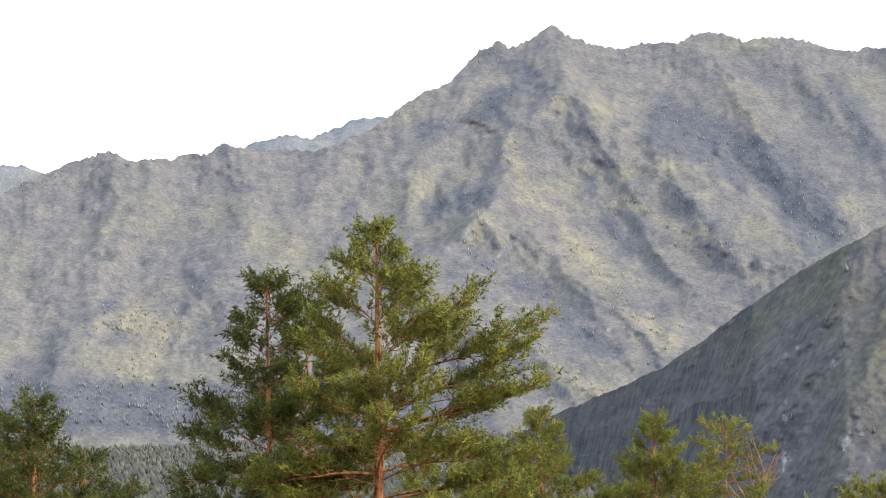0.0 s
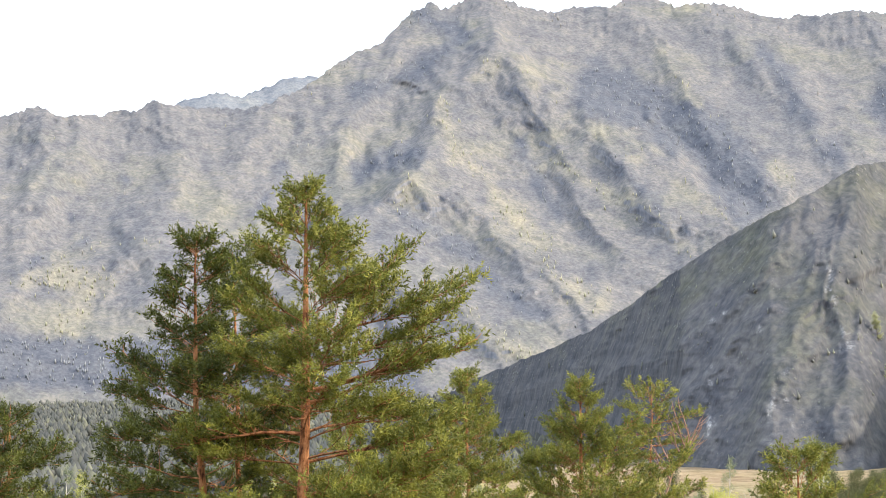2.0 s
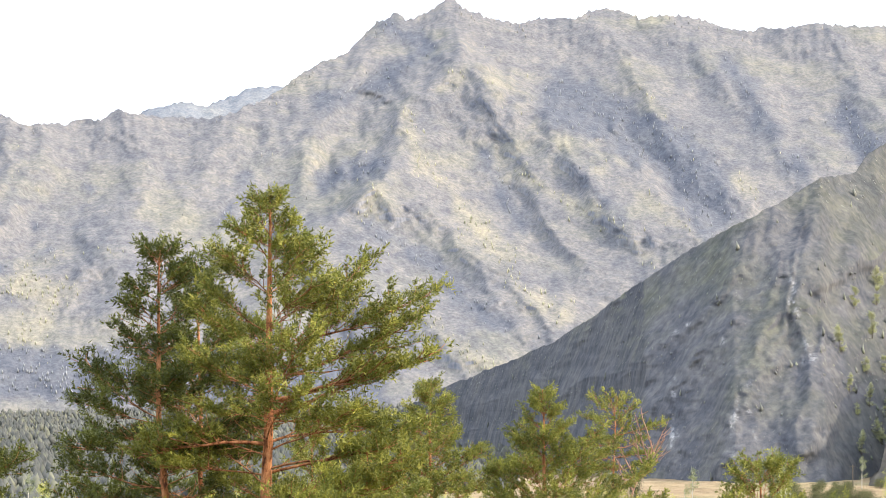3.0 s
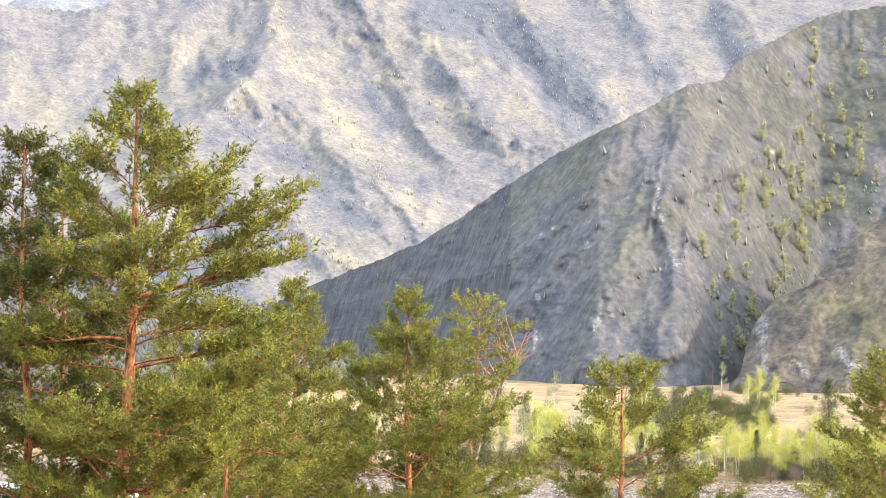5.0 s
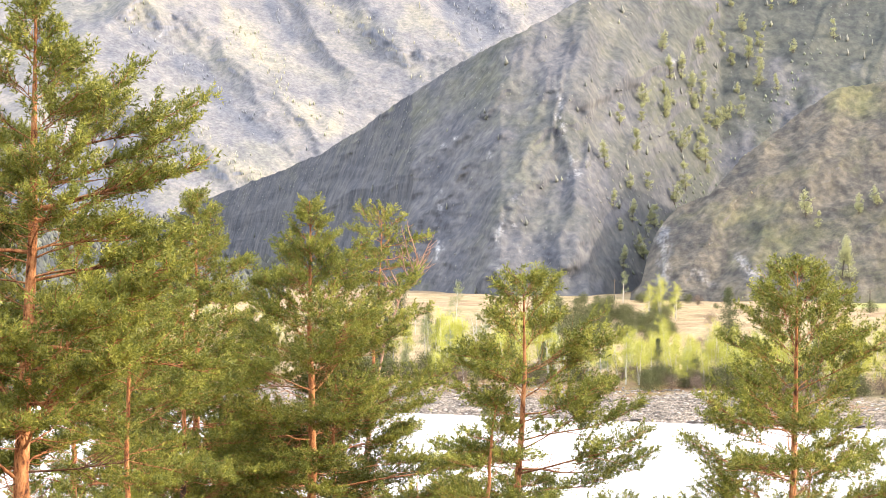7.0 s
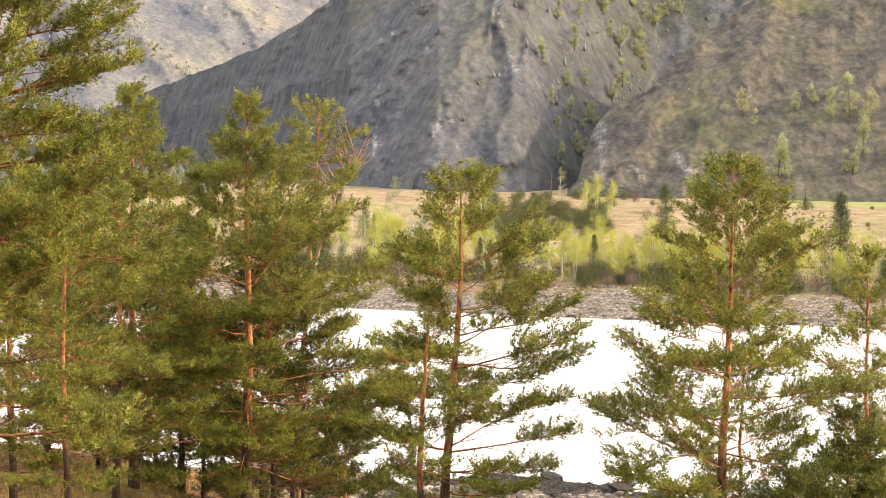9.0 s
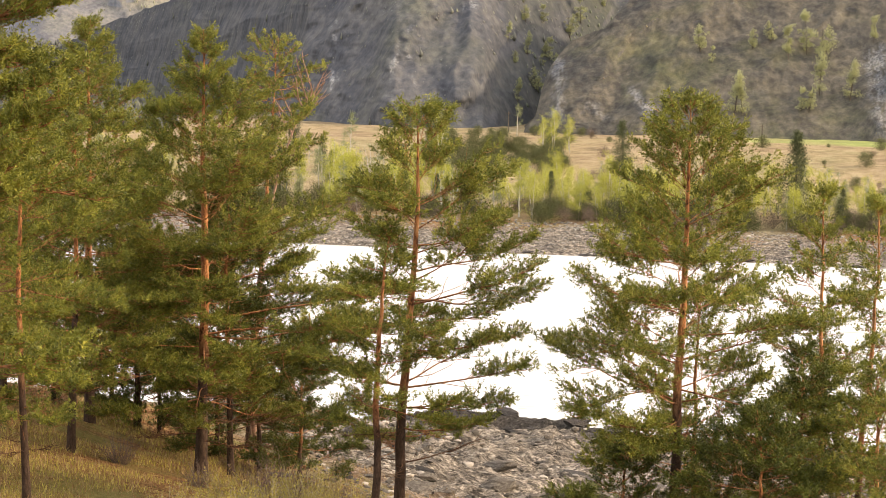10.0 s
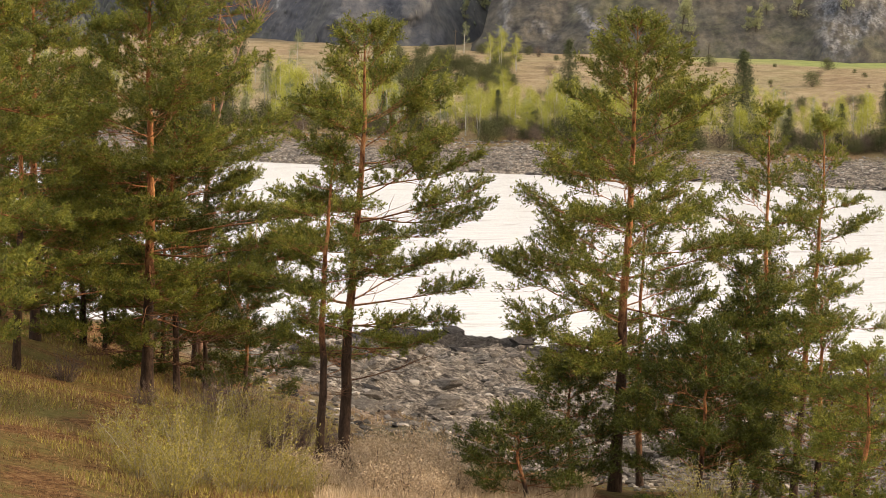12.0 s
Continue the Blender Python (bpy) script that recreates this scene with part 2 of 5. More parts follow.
# ---- meshes ----
def mesh_from(name, verts, faces, mat, smooth=False):
    """A mesh from arrays; faces all of one size."""
    me = bpy.data.meshes.new(name)
    verts, faces = np.asarray(verts, np.float32), np.asarray(faces, np.int32)
    n, k = faces.shape
    me.vertices.add(len(verts))
    me.vertices.foreach_set("co", verts.ravel())
    me.loops.add(n * k)
    me.loops.foreach_set("vertex_index", faces.ravel())
    me.polygons.add(n)
    me.polygons.foreach_set("loop_start", np.arange(0, n * k, k, dtype=np.int32))
    me.polygons.foreach_set("use_smooth", np.full(n, smooth))
    me.update(calc_edges=True)
    me.materials.append(mat)
    return me


def part(name, me, parent, label=""):
    ob = new(name, me)
    ob.parent = parent
    if label:
        ob["label"] = label
    return ob


def grid_faces(rows, cols, wrap=False):
    i, j = np.meshgrid(np.arange(rows - 1), np.arange(cols if wrap else cols - 1), indexing="ij")
    j2 = (j + 1) % cols
    return np.stack([i * cols + j, i * cols + j2, (i + 1) * cols + j2, (i + 1) * cols + j], -1).reshape(-1, 4)


def tubes(paths, sides=6):
    """Tapered round limbs: each path is (points, radii). Returns verts, faces and the path share of each vertex."""
    vs, fs, base = [], [], 0
    ang = np.linspace(0, 2 * np.pi, sides, endpoint=False)
    for pts, rad in paths:
        pts, rad = np.asarray(pts, float), np.asarray(rad, float)
        d = np.gradient(pts, axis=0)
        d /= np.linalg.norm(d, axis=1)[:, None] + 1e-9
        ref = np.where(np.abs(d[:, 2:3]) > 0.9, [[1.0, 0, 0]], [[0, 0, 1.0]])
        a = np.cross(d, ref)
        a /= np.linalg.norm(a, axis=1)[:, None] + 1e-9
        b = np.cross(d, a)
        ring = pts[:, None] + rad[:, None, None] * (np.cos(ang)[None, :, None] * a[:, None] + np.sin(ang)[None, :, None] * b[:, None])
        vs.append(ring.reshape(-1, 3))
        fs.append(grid_faces(len(pts), sides, True) + base)
        base += len(pts) * sides
    return np.concatenate(vs), np.concatenate(fs)


# ---- the lie of the land ----
# v runs across the river away from the camera, w along it; the river lies between v = 218 and v = 408.
NV, NW = np.array([0.455, 0.89]), np.array([0.89, -0.455])
near_bank = table([(-3000, 900), (-300, 60), (-40, 39), (0, 38.4), (20, 33.5), (60, 24.6), (84, 20.8), (100, 17.4), (125, 12.4), (160, 6.6), (195, 2.6), (217, 0.8), (221, -2), (398, -2.5), (409, 0.2), (424, 2.6), (445, 4.2), (490, 5.2), (520, 6.6), (545, 9.0), (560, 9.8), (620, 10.5), (700, 11), (6000, 14)])
# how far the rocky shore juts into the river, by place along it
point = table([(-400, -4), (-80, -1), (-70, 12), (-58, 15), (-44, 6), (-30, 4), (60, 4)])


def land(x, y):
    x, y = np.asarray(x, float), np.asarray(y, float)
    v, w = x * NV[0] + y * NV[1], x * NW[0] + y * NW[1]
    shift = np.clip((-28 - w) * 1.1, 0, 31) * np.clip(v / 84, 0, 1) * np.clip((218 - v) / 60, 0, 1)
    jut = point(w + (fractal(x / 9, y / 9) - 0.5) * 14) * np.clip((v - 150) / 50, 0, 1) * (v < 300)
    z = near_bank(v - shift - jut)
    z = np.where(z > 60, 60 + (z - 60) * 0.3, z)
    rocky = np.clip((v - shift - 92) / 30, 0, 1) * np.clip((221 + jut - v) / 10, 0, 1)
    ledge = np.clip(1 - np.abs(v - jut - 211) / 7, 0, 1)
    z = z + rocky * ((ridged(x / 11, y / 11, 4) - 0.55) * 2.6 + (ridged(x / 5.2 + 3, y / 5.2, 3) - 0.5) * 1.5 + (ridged(x / 1.9, y / 1.9, 2) - 0.5) * 0.8 + ledge * 1.2 * ridged(x / 14 + 5, y / 14, 2)) + (fractal(x / 6, y / 6) - 0.5) * 0.8 * np.clip(v / 40, 0, 1)
    # a narrow inlet behind the outer ledge
    z = z - 3.2 * np.exp(-((v - 221 + (w + 55) * 0.12) / 2.4) ** 2) * np.clip((w + 64) / 5, 0, 1) * np.clip((-44 - w) / 5, 0, 1)
    bank = np.clip((v - 408) / 20, 0, 1)
    return z + bank * ((fractal(x / 40, y / 40) - 0.5) * 1.4)


def at(az, r):
    return r * math.sin(radians(az)), r * math.cos(radians(az))


def build_ground():
    az = np.concatenate([np.arange(-180, -16, 4.0), np.arange(-16, 28, 0.11), np.arange(28, 180, 4.0)])
    r = np.concatenate([[0.01, 4, 8], np.geomspace(14, 60, 20), np.geomspace(60, 250, 230)[1:], np.geomspace(250, 420, 30)[1:], np.geomspace(420, 800, 130)[1:], np.geomspace(800, 4900, 30)[1:]])
    R, A = np.meshgrid(r, np.radians(az), indexing="ij")
    X, Y = R * np.sin(A) + 0.35, R * np.cos(A) + 0.2
    Z = land(X, Y)
    me = mesh_from("ground", np.stack([X, Y, Z], -1).reshape(-1, 3), grid_faces(len(r), len(az), True)[:, ::-1], ground_material(), True)
    V, Wd = X * NV[0] + Y * NV[1], X * NW[0] + Y * NW[1]
    n = fractal(X / 14, Y / 14)
    shift = np.clip((-28 - Wd) * 1.1, 0, 31)
    stone = np.clip((V - shift - 95 + (n - 0.5) * 40 + np.clip((Wd + 30) * 1.6, 0, 46)) / 18, 0, 1) * np.clip((436 - V + (n - 0.5) * 30) / 12, 0, 1)
    meadow = np.clip((V - 432 + (n - 0.5) * 30) / 15, 0, 1)
    green = np.clip((V - 598 + (n - 0.5) * 20) / 8, 0, 1) * np.clip((Wd + 130 + (n - 0.5) * 60) / 40, 0, 1) * np.clip((655 - V + (n - 0.5) * 30) / 20, 0, 1)
    forest = np.maximum(np.clip((R - 690) / 60, 0, 1) * (V > 500), np.clip((-285 - Wd + (n - 0.5) * 60) / 30, 0, 1) * (V > 440))
    me.attributes.new("forest", "FLOAT", "POINT").data.foreach_set("value", forest.astype(np.float32).ravel())
    # where the waterside ledge is painted darker for its shade
    ledge_shade = np.clip((V - 203 - point(Wd) * 0.8 + (n - 0.5) * 26) / 6, 0, 1) * (V < 300) * 0.92
    col = np.stack([stone, meadow, green, ledge_shade], -1).astype(np.float32)
    me.color_attributes.new("zone", "FLOAT_COLOR", "POINT").data.foreach_set("color", col.ravel())
    tagged(new("ground", me), "dry grassy hillside, stony shore and far meadow", "ground", kind="structure")


build_ground()


def build_water():
    w, v = np.meshgrid(np.linspace(-1500, 1500, 60), np.linspace(212, 414, 20), indexing="ij")
    xy = w[..., None] * NW + v[..., None] * NV
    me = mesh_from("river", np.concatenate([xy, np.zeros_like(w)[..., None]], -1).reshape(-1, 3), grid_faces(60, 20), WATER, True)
    tagged(new("water", me), "wide river with sky glare painted near white", "river", kind="structure")


build_water()


# ---- mountains ----
def line_side(A, E, pts):
    """Distance to a crest line that runs downhill, and the side of it (-1: its left, 1: its right)."""
    best, side = np.full(A.shape, 99.0), np.zeros(A.shape)
    for (a0, e0), (a1, e1) in zip(pts[:-1], pts[1:]):
        da, de = a1 - a0, e1 - e0
        t = np.clip(((A - a0) * da + (E - e0) * de) / (da * da + de * de), 0, 1)
        d = np.hypot(A - a0 - t * da, E - e0 - t * de)
        turn = np.clip((da * (E - e0) - de * (A - a0)) / (math.hypot(da, de) * np.maximum(d, 1e-6)), -1, 1)
        near = d < best
        best, side = np.where(near, d, best), np.where(near, turn, side)
    return best, side


def crests(A, E, ridges, wander):
    """How far the ridges stand out, in metres."""
    A2 = A + (fractal(A * 1.3 + 3, E * 1.3, 4, 0.6) - 0.5) * wander
    E2 = E + (fractal(A * 1.3, E * 1.3 + 8, 4, 0.6) - 0.5) * wander
    total = np.zeros(A.shape)
    for pts, amp, wl, wr in ridges:
        d, side = line_side(A2, E2, pts)
        total += amp * np.clip(1 - d / (wl + (wr - wl) * (side + 1) / 2), 0, 1) ** 1.25
    return total


def bands(A, E, lines, offset, soft=0.35, rough=0.55):
    """Ragged patches along lines, 0 to 1."""
    n = (fractal(A * 2.3 + offset, E * 2.3, 5, 0.65) - 0.5) * 2
    total = np.zeros(A.shape)
    for pts, half in lines:
        d, side = line_side(A, E, pts)
        total = np.maximum(total, np.clip((half - d + n * rough) / soft, 0, 1))
    return total


def sheet(name, label, mat, az, rows, skyline, foot, z_foot, slope, relief, jag):
    """A mountainside of that mean slope, from its foot up to the skyline (elevation by azimuth) and down behind it."""
    s = math.tan(radians(slope))
    u = np.linspace(0, 1, rows)
    U, A = np.meshgrid(u, az, indexing="ij")
    rf = foot(A)
    low = np.degrees(np.arctan2(z_foot - 3 - EYE, rf))
    top = skyline(A) + jag * ((ridged(A * 2.6, A * 0 + 3.3, 5, 0.7) - 0.55) + 0.5 * (field(A * 23, A * 0 + 7) - 0.5))
    E = low + np.maximum(top - low, 0.05) * U
    R = (rf * s + EYE - z_foot) / (s - np.tan(np.radians(E)))
    R = R - relief(A, E) * np.clip(U * 8, 0, 1)
    Z = EYE + R * np.tan(np.radians(E))
    back_r, back_z = [R], [Z]
    for k in range(1, 9):
        back_r.append(R[-1:] * (1 + 0.018 * k * k ** 0.4))
        back_z.append(Z[-1:] - (Z[-1:] - z_foot) * min(1.1, 0.16 * k))
    R2, Z2 = np.concatenate(back_r), np.concatenate(back_z)
    A2 = np.radians(np.repeat(A[:1], len(R2), 0))
    P = np.stack([R2 * np.sin(A2), R2 * np.cos(A2), Z2], -1)
    me = mesh_from(name, P.reshape(-1, 3), grid_faces(len(R2), len(az))[:, ::-1], mat, True)
    tagged(new(name, me), label, "mountain", kind="structure")
    return P[:rows], A, E, U


def paint(name, layer, share):
    """Store where cover grows, lies bare or holds painted light on a mountainside."""
    me = bpy.data.meshes[name]
    full = np.zeros(len(me.vertices), np.float32)
    full[:share.size] = share.ravel()
    me.attributes.new(layer, "FLOAT", "POINT").data.foreach_set("value", full)


def fan(lo, a, b, hi, step):
    """Azimuths: close together where they are seen, wide apart beyond."""
    return np.concatenate([np.arange(lo, a, 0.5), np.arange(a, b, step), np.arange(b, hi, 0.5)])


main_sky = table([(-30, 4), (-16, 4.2), (-10.0, 4.94), (-8.47, 5.62), (-7.39, 5.89), (-7.1, 5.66), (-6.18, 5.68), (-5.22, 5.82), (-5.02, 6.01), (-4.4, 5.87), (-2.83, 5.78), (-1.79, 6.14), (-1.27, 6.41), (-1.13, 6.57), (-0.47, 6.98), (0.31, 7.3), (0.98, 7.99), (1.44, 8.19), (1.63, 7.97), (2.16, 8.23), (2.62, 8.49), (3.45, 8.03), (4.35, 7.9), (4.87, 8.04), (5.51, 7.98), (5.84, 8.2), (6.41, 8.17), (7.05, 7.95), (7.43, 8.02), (8.32, 7.93), (9.07, 7.64), (10.2, 7.67), (10.81, 7.74), (12, 7.66), (20, 7.2), (34, 5)])
# crest lines (azimuth, elevation) running downhill; how far they stand out; their width to the left and to the right
MAIN_RIDGES = [
    ([(2.62, 8.4), (2.85, 6.9), (1.6, 6.2), (1.35, 5.0), (0.35, 4.0), (-0.3, 3.3)], 95, 0.9, 2.4),
    ([(3.0, 6.95), (4.17, 6.32), (5.43, 5.55), (6.67, 4.52), (7.9, 3.45), (9.4, 2.2)], 120, 2.6, 0.55),
    ([(1.44, 8.1), (0.9, 7.1), (0.1, 6.3), (-0.8, 5.2)], 50, 0.9, 1.2),
    ([(3.5, 6.3), (4.2, 4.7), (5.0, 3.3), (5.7, 2.1)], 38, 0.55, 1.1),
    ([(5.0, 5.6), (6.0, 4.2), (7.0, 2.9)], 34, 0.5, 1.0),
    ([(0.8, 4.3), (1.8, 3.6), (2.9, 2.8), (4.0, 1.8), (4.9, 1.0)], 60, 0.75, 1.7),
    ([(-0.4, 2.5), (0.9, 1.7), (2.2, 1.1), (3.6, 0.1)], 36, 0.8, 1.4),
    ([(5.7, 8.1), (6.6, 7.0), (7.7, 5.3), (9.2, 4.0)], 55, 0.9, 1.2),
    ([(7.4, 8.0), (9.0, 6.6), (10.2, 5.0), (11.4, 3.6)], 50, 0.9, 1.2),
    ([(10.8, 7.7), (12.0, 6.2), (13.0, 4.6)], 50, 1.0, 1.2),
    ([(-7.5, 5.86), (-7.2, 4.84), (-7.75, 3.95), (-8.6, 3.0)], 55, 0.9, 1.3),
    ([(-5.0, 5.95), (-4.4, 5.0), (-4.5, 3.9), (-5.2, 2.8)], 48, 0.8, 1.3),
    ([(-2.3, 5.8), (-2.85, 5.0), (-3.4, 3.9), (-4.2, 2.6), (-5.0, 1.6)], 45, 0.8, 1.3),
    ([(-4.6, 2.7), (-6.3, 2.35), (-7.8, 2.15), (-8.9, 1.0)], 36, 0.6, 1.2),
]


def main_relief(A, E):
    """The main ridges, and the ribs that run from them down towards the valley."""
    k = np.clip((A - 0.9 - (E - 4) * 0.45) / 1.6 + 0.5, 0, 1)
    wob = (fractal(A * 0.8, E * 0.8 + 7, 4, 0.6) - 0.5) * 1.6
    s1, l1 = (A * 0.85 + E) / 1.31 + wob, (A - E * 0.85) / 1.31
    s2, l2 = (A - E * 0.4) / 1.08 + wob, (A * 0.4 + E) / 1.08
    right = (ridged(s1 / 1.5, l1 / 6, 1) - 0.5) * 16 + (ridged(s1 / 0.55 + 3, l1 / 2.6, 1) - 0.5) * 5
    left = (ridged(s2 / 1.5, l2 / 6 + 4, 1) - 0.5) * 18 + (ridged(s2 / 0.55, l2 / 2.6, 1) - 0.5) * 5
    fine = (fractal(A * 5, E * 5, 4, 0.6) - 0.5) * 5
    crag = (ridged(A * 4.5, E * 2.0 + 3, 4, 0.6) - 0.5) * 13 * np.clip((E - main_sky(A) + 1.4) / 0.9, 0, 1)
    return 0.5 * crests(A, E, MAIN_RIDGES, 0.9) + right * k + left * (1 - k) + fine + crag


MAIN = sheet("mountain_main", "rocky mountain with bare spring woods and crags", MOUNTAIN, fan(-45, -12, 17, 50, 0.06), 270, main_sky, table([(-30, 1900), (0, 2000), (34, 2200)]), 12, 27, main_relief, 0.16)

# conifer groves and painted slope shade in the gullies: line and half width
GROVE_SHADE = [
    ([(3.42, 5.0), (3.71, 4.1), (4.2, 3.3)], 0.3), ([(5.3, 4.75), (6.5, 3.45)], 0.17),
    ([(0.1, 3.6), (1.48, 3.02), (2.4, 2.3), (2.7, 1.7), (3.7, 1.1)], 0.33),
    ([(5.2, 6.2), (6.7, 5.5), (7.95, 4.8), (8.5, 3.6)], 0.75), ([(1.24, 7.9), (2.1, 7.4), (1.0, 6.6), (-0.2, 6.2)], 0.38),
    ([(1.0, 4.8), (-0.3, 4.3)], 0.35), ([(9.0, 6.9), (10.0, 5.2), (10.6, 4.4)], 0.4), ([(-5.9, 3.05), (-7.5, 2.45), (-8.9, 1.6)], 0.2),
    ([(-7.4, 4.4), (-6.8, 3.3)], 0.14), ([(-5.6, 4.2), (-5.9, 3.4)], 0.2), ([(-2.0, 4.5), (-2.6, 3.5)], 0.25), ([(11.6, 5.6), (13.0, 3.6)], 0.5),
    # low band that darkens the foot of the slope
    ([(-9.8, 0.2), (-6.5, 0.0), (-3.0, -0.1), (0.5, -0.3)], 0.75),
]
# pale bands of first green grass with sunlight painted on the flanks
GLADE_SUN = [
    ([(1.57, 5.8), (1.85, 4.9), (2.8, 3.95), (3.3, 3.1), (4.1, 1.9), (5.1, 1.3)], 0.38), ([(0.87, 4.0), (0.72, 3.5)], 0.3),
    ([(4.24, 4.5), (5.4, 3.86), (6.25, 3.3), (7.0, 2.5)], 0.3), ([(3.4, 6.6), (4.9, 5.3), (6.66, 4.2), (8.15, 3.1)], 0.22),
    ([(-6.6, 2.9), (-5.0, 2.75)], 0.18), ([(-7.8, 2.0), (-6.3, 1.95), (-7.3, 0.6)], 0.4), ([(6.6, 7.0), (7.7, 5.3)], 0.16),
    ([(0.9, 1.6), (2.2, 1.1), (3.5, 0.2)], 0.35), ([(-7.3, 5.2), (-7.3, 4.7)], 0.15), ([(9.0, 4.2), (9.8, 3.9)], 0.3), ([(2.9, 6.7), (2.4, 6.4)], 0.25),
]
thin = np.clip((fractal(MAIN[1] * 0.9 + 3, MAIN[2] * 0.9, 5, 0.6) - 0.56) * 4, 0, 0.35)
MAIN_GROVE_SHADE = np.maximum(bands(MAIN[1], MAIN[2], GROVE_SHADE, 11, 0.3, 0.35), thin)
MAIN_GLADE_SUN = bands(MAIN[1], MAIN[2], GLADE_SUN, 31, 0.5, 0.5) * (1 - MAIN_GROVE_SHADE)
paint("mountain_main", "dark_tone", MAIN_GROVE_SHADE)
paint("mountain_main", "glade_sun", MAIN_GLADE_SUN)

far_sky = table([(-30, 4.2), (-12, 5.4), (-9.99, 5.61), (-9.48, 5.57), (-9.11, 5.44), (-8, 5.0), (-5.2, 5.3), (-4.31, 6.0), (-3.47, 6.17), (-2.96, 6.06), (-2.3, 6.34), (-1.78, 6.5), (-1.2, 6.51), (0, 6.3), (30, 5)])
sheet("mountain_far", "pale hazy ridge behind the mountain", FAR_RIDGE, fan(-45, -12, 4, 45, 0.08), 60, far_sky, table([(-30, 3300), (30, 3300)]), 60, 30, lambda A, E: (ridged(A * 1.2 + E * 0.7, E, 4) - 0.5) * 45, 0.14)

hill_sky = table([(-6, -2.4), (-1, -2.0), (0.59, -1.3), (2.29, -0.4), (3.7, 0.14), (4.85, 0.62), (5.75, 1.19), (6.78, 1.9), (8.07, 2.72), (8.84, 3.13), (9.99, 3.69), (10.63, 4.07), (11.01, 4.27), (11.78, 4.38), (12.03, 4.77), (12.67, 5.14), (13.82, 5.74), (14.32, 5.9), (15.42, 6.04), (20, 6.6), (30, 6.5), (42, 3)])
hill_foot = table([(-6, 1180), (1, 1020), (5, 790), (7, 690), (9, 655), (11, 655), (12.5, 690), (14, 730), (42, 780)])
HILL_RIBS = [
    ([(9.7, 3.3), (9.23, 2.44), (8.07, 1.05), (6.02, -0.11), (4.4, -0.8)], 17, 0.7, 0.6),
    ([(10.1, 2.5), (9.36, 1.31), (7.69, -0.37), (6.6, -1.4)], 16, 0.6, 0.6),
    ([(10.9, 3.3), (10.5, 1.96), (9.36, 0.03), (8.98, -1.0), (8.6, -2.3)], 18, 0.6, 0.7),
    ([(8.1, 0.3), (7.63, -0.24), (7.57, -1.8)], 9, 0.3, 0.5),
    ([(10.44, 2.6), (10.32, 1.31), (10.77, 0.22), (10.4, -1.6)], 15, 0.5, 0.6),
    ([(12.0, 2.9), (11.66, 1.83), (11.29, 0.03), (11.0, -1.6)], 12, 0.5, 0.5),
    ([(13.5, 3.3), (13.06, 2.79), (11.92, 2.4), (11.0, 1.96)], 16, 0.9, 0.3),
    ([(12.4, 5.0), (12.0, 3.9), (11.8, 2.9)], 16, 0.6, 1.8),
    ([(14.4, 5.6), (13.6, 3.6), (13.0, 1.9), (12.3, 0.2)], 14, 0.8, 0.8),
]


def hill_relief(A, E):
    """Ribs and gullies that run from the crest down to the valley, steeper towards the river."""
    k = np.clip((A - 5) / 6.5, 0, 1)
    wob = (fractal(A * 1.2, E * 1.2 + 5, 4, 0.6) - 0.5) * 1.1
    s1, s2 = A * 0.5 - E * 0.86, A * 0.96 - E * 0.28
    s = s1 * (1 - k) + s2 * k + wob
    l = A * 0.7 + E * 0.7
    fine = (fractal(A * 5, E * 5, 4, 0.65) - 0.5) * 1.8
    return 0.27 * crests(A, E, HILL_RIBS, 0.7) + (ridged(s / 0.9, l / 5, 1) - 0.5) * 4.5 + (ridged(s / 0.38 + 2, l / 2.0, 1) - 0.5) * 2.0 + fine


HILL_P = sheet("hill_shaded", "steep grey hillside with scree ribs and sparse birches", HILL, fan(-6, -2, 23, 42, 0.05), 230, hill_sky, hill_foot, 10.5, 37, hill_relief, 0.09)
HILL_CRAGS = [
    ([(7.65, -0.2), (7.55, -1.8)], 0.1), ([(10.44, 2.6), (10.3, 1.4), (10.8, 0.2)], 0.1), ([(9.36, -0.3), (8.9, -1.2), (8.95, -2.1)], 0.09), ([(9.3, -1.0), (9.6, -2.1)], 0.06),
    ([(9.1, 2.35), (8.1, 1.1), (6.2, 0.0)], 0.015), ([(13.0, 2.8), (12.0, 2.42), (11.3, 2.1)], 0.02), ([(9.2, 1.1), (7.8, -0.3)], 0.01), ([(10.9, 0.15), (10.1, 0.1)], 0.03),
]
paint("hill_shaded", "crag", bands(HILL_P[1], HILL_P[2], HILL_CRAGS, 5, 0.15, 0.22) * np.clip((fractal(HILL_P[1] * 14, HILL_P[2] * 7, 3, 0.7) - 0.42) * 7, 0, 1))

# thickets darken the right; the left keeps a pale tone for haze
paint("hill_shaded", "dark_tone", np.clip((HILL_P[1] - 9.5) / 4, 0, 1) * np.clip((fractal(HILL_P[1] * 1.1 + 4, HILL_P[2] * 1.1, 5, 0.6) - 0.36) * 5, 0, 0.9))

near_sky = table([(11.9, -2.7), (12.2, -2.3), (12.37, -1.6), (12.55, -1.1), (13.0, -0.55), (13.75, -0.25), (14.5, 0.62), (15.7, 1.55), (16.6, 2.15), (18, 2.35), (22, 2.4), (30, 3), (42, 1)])
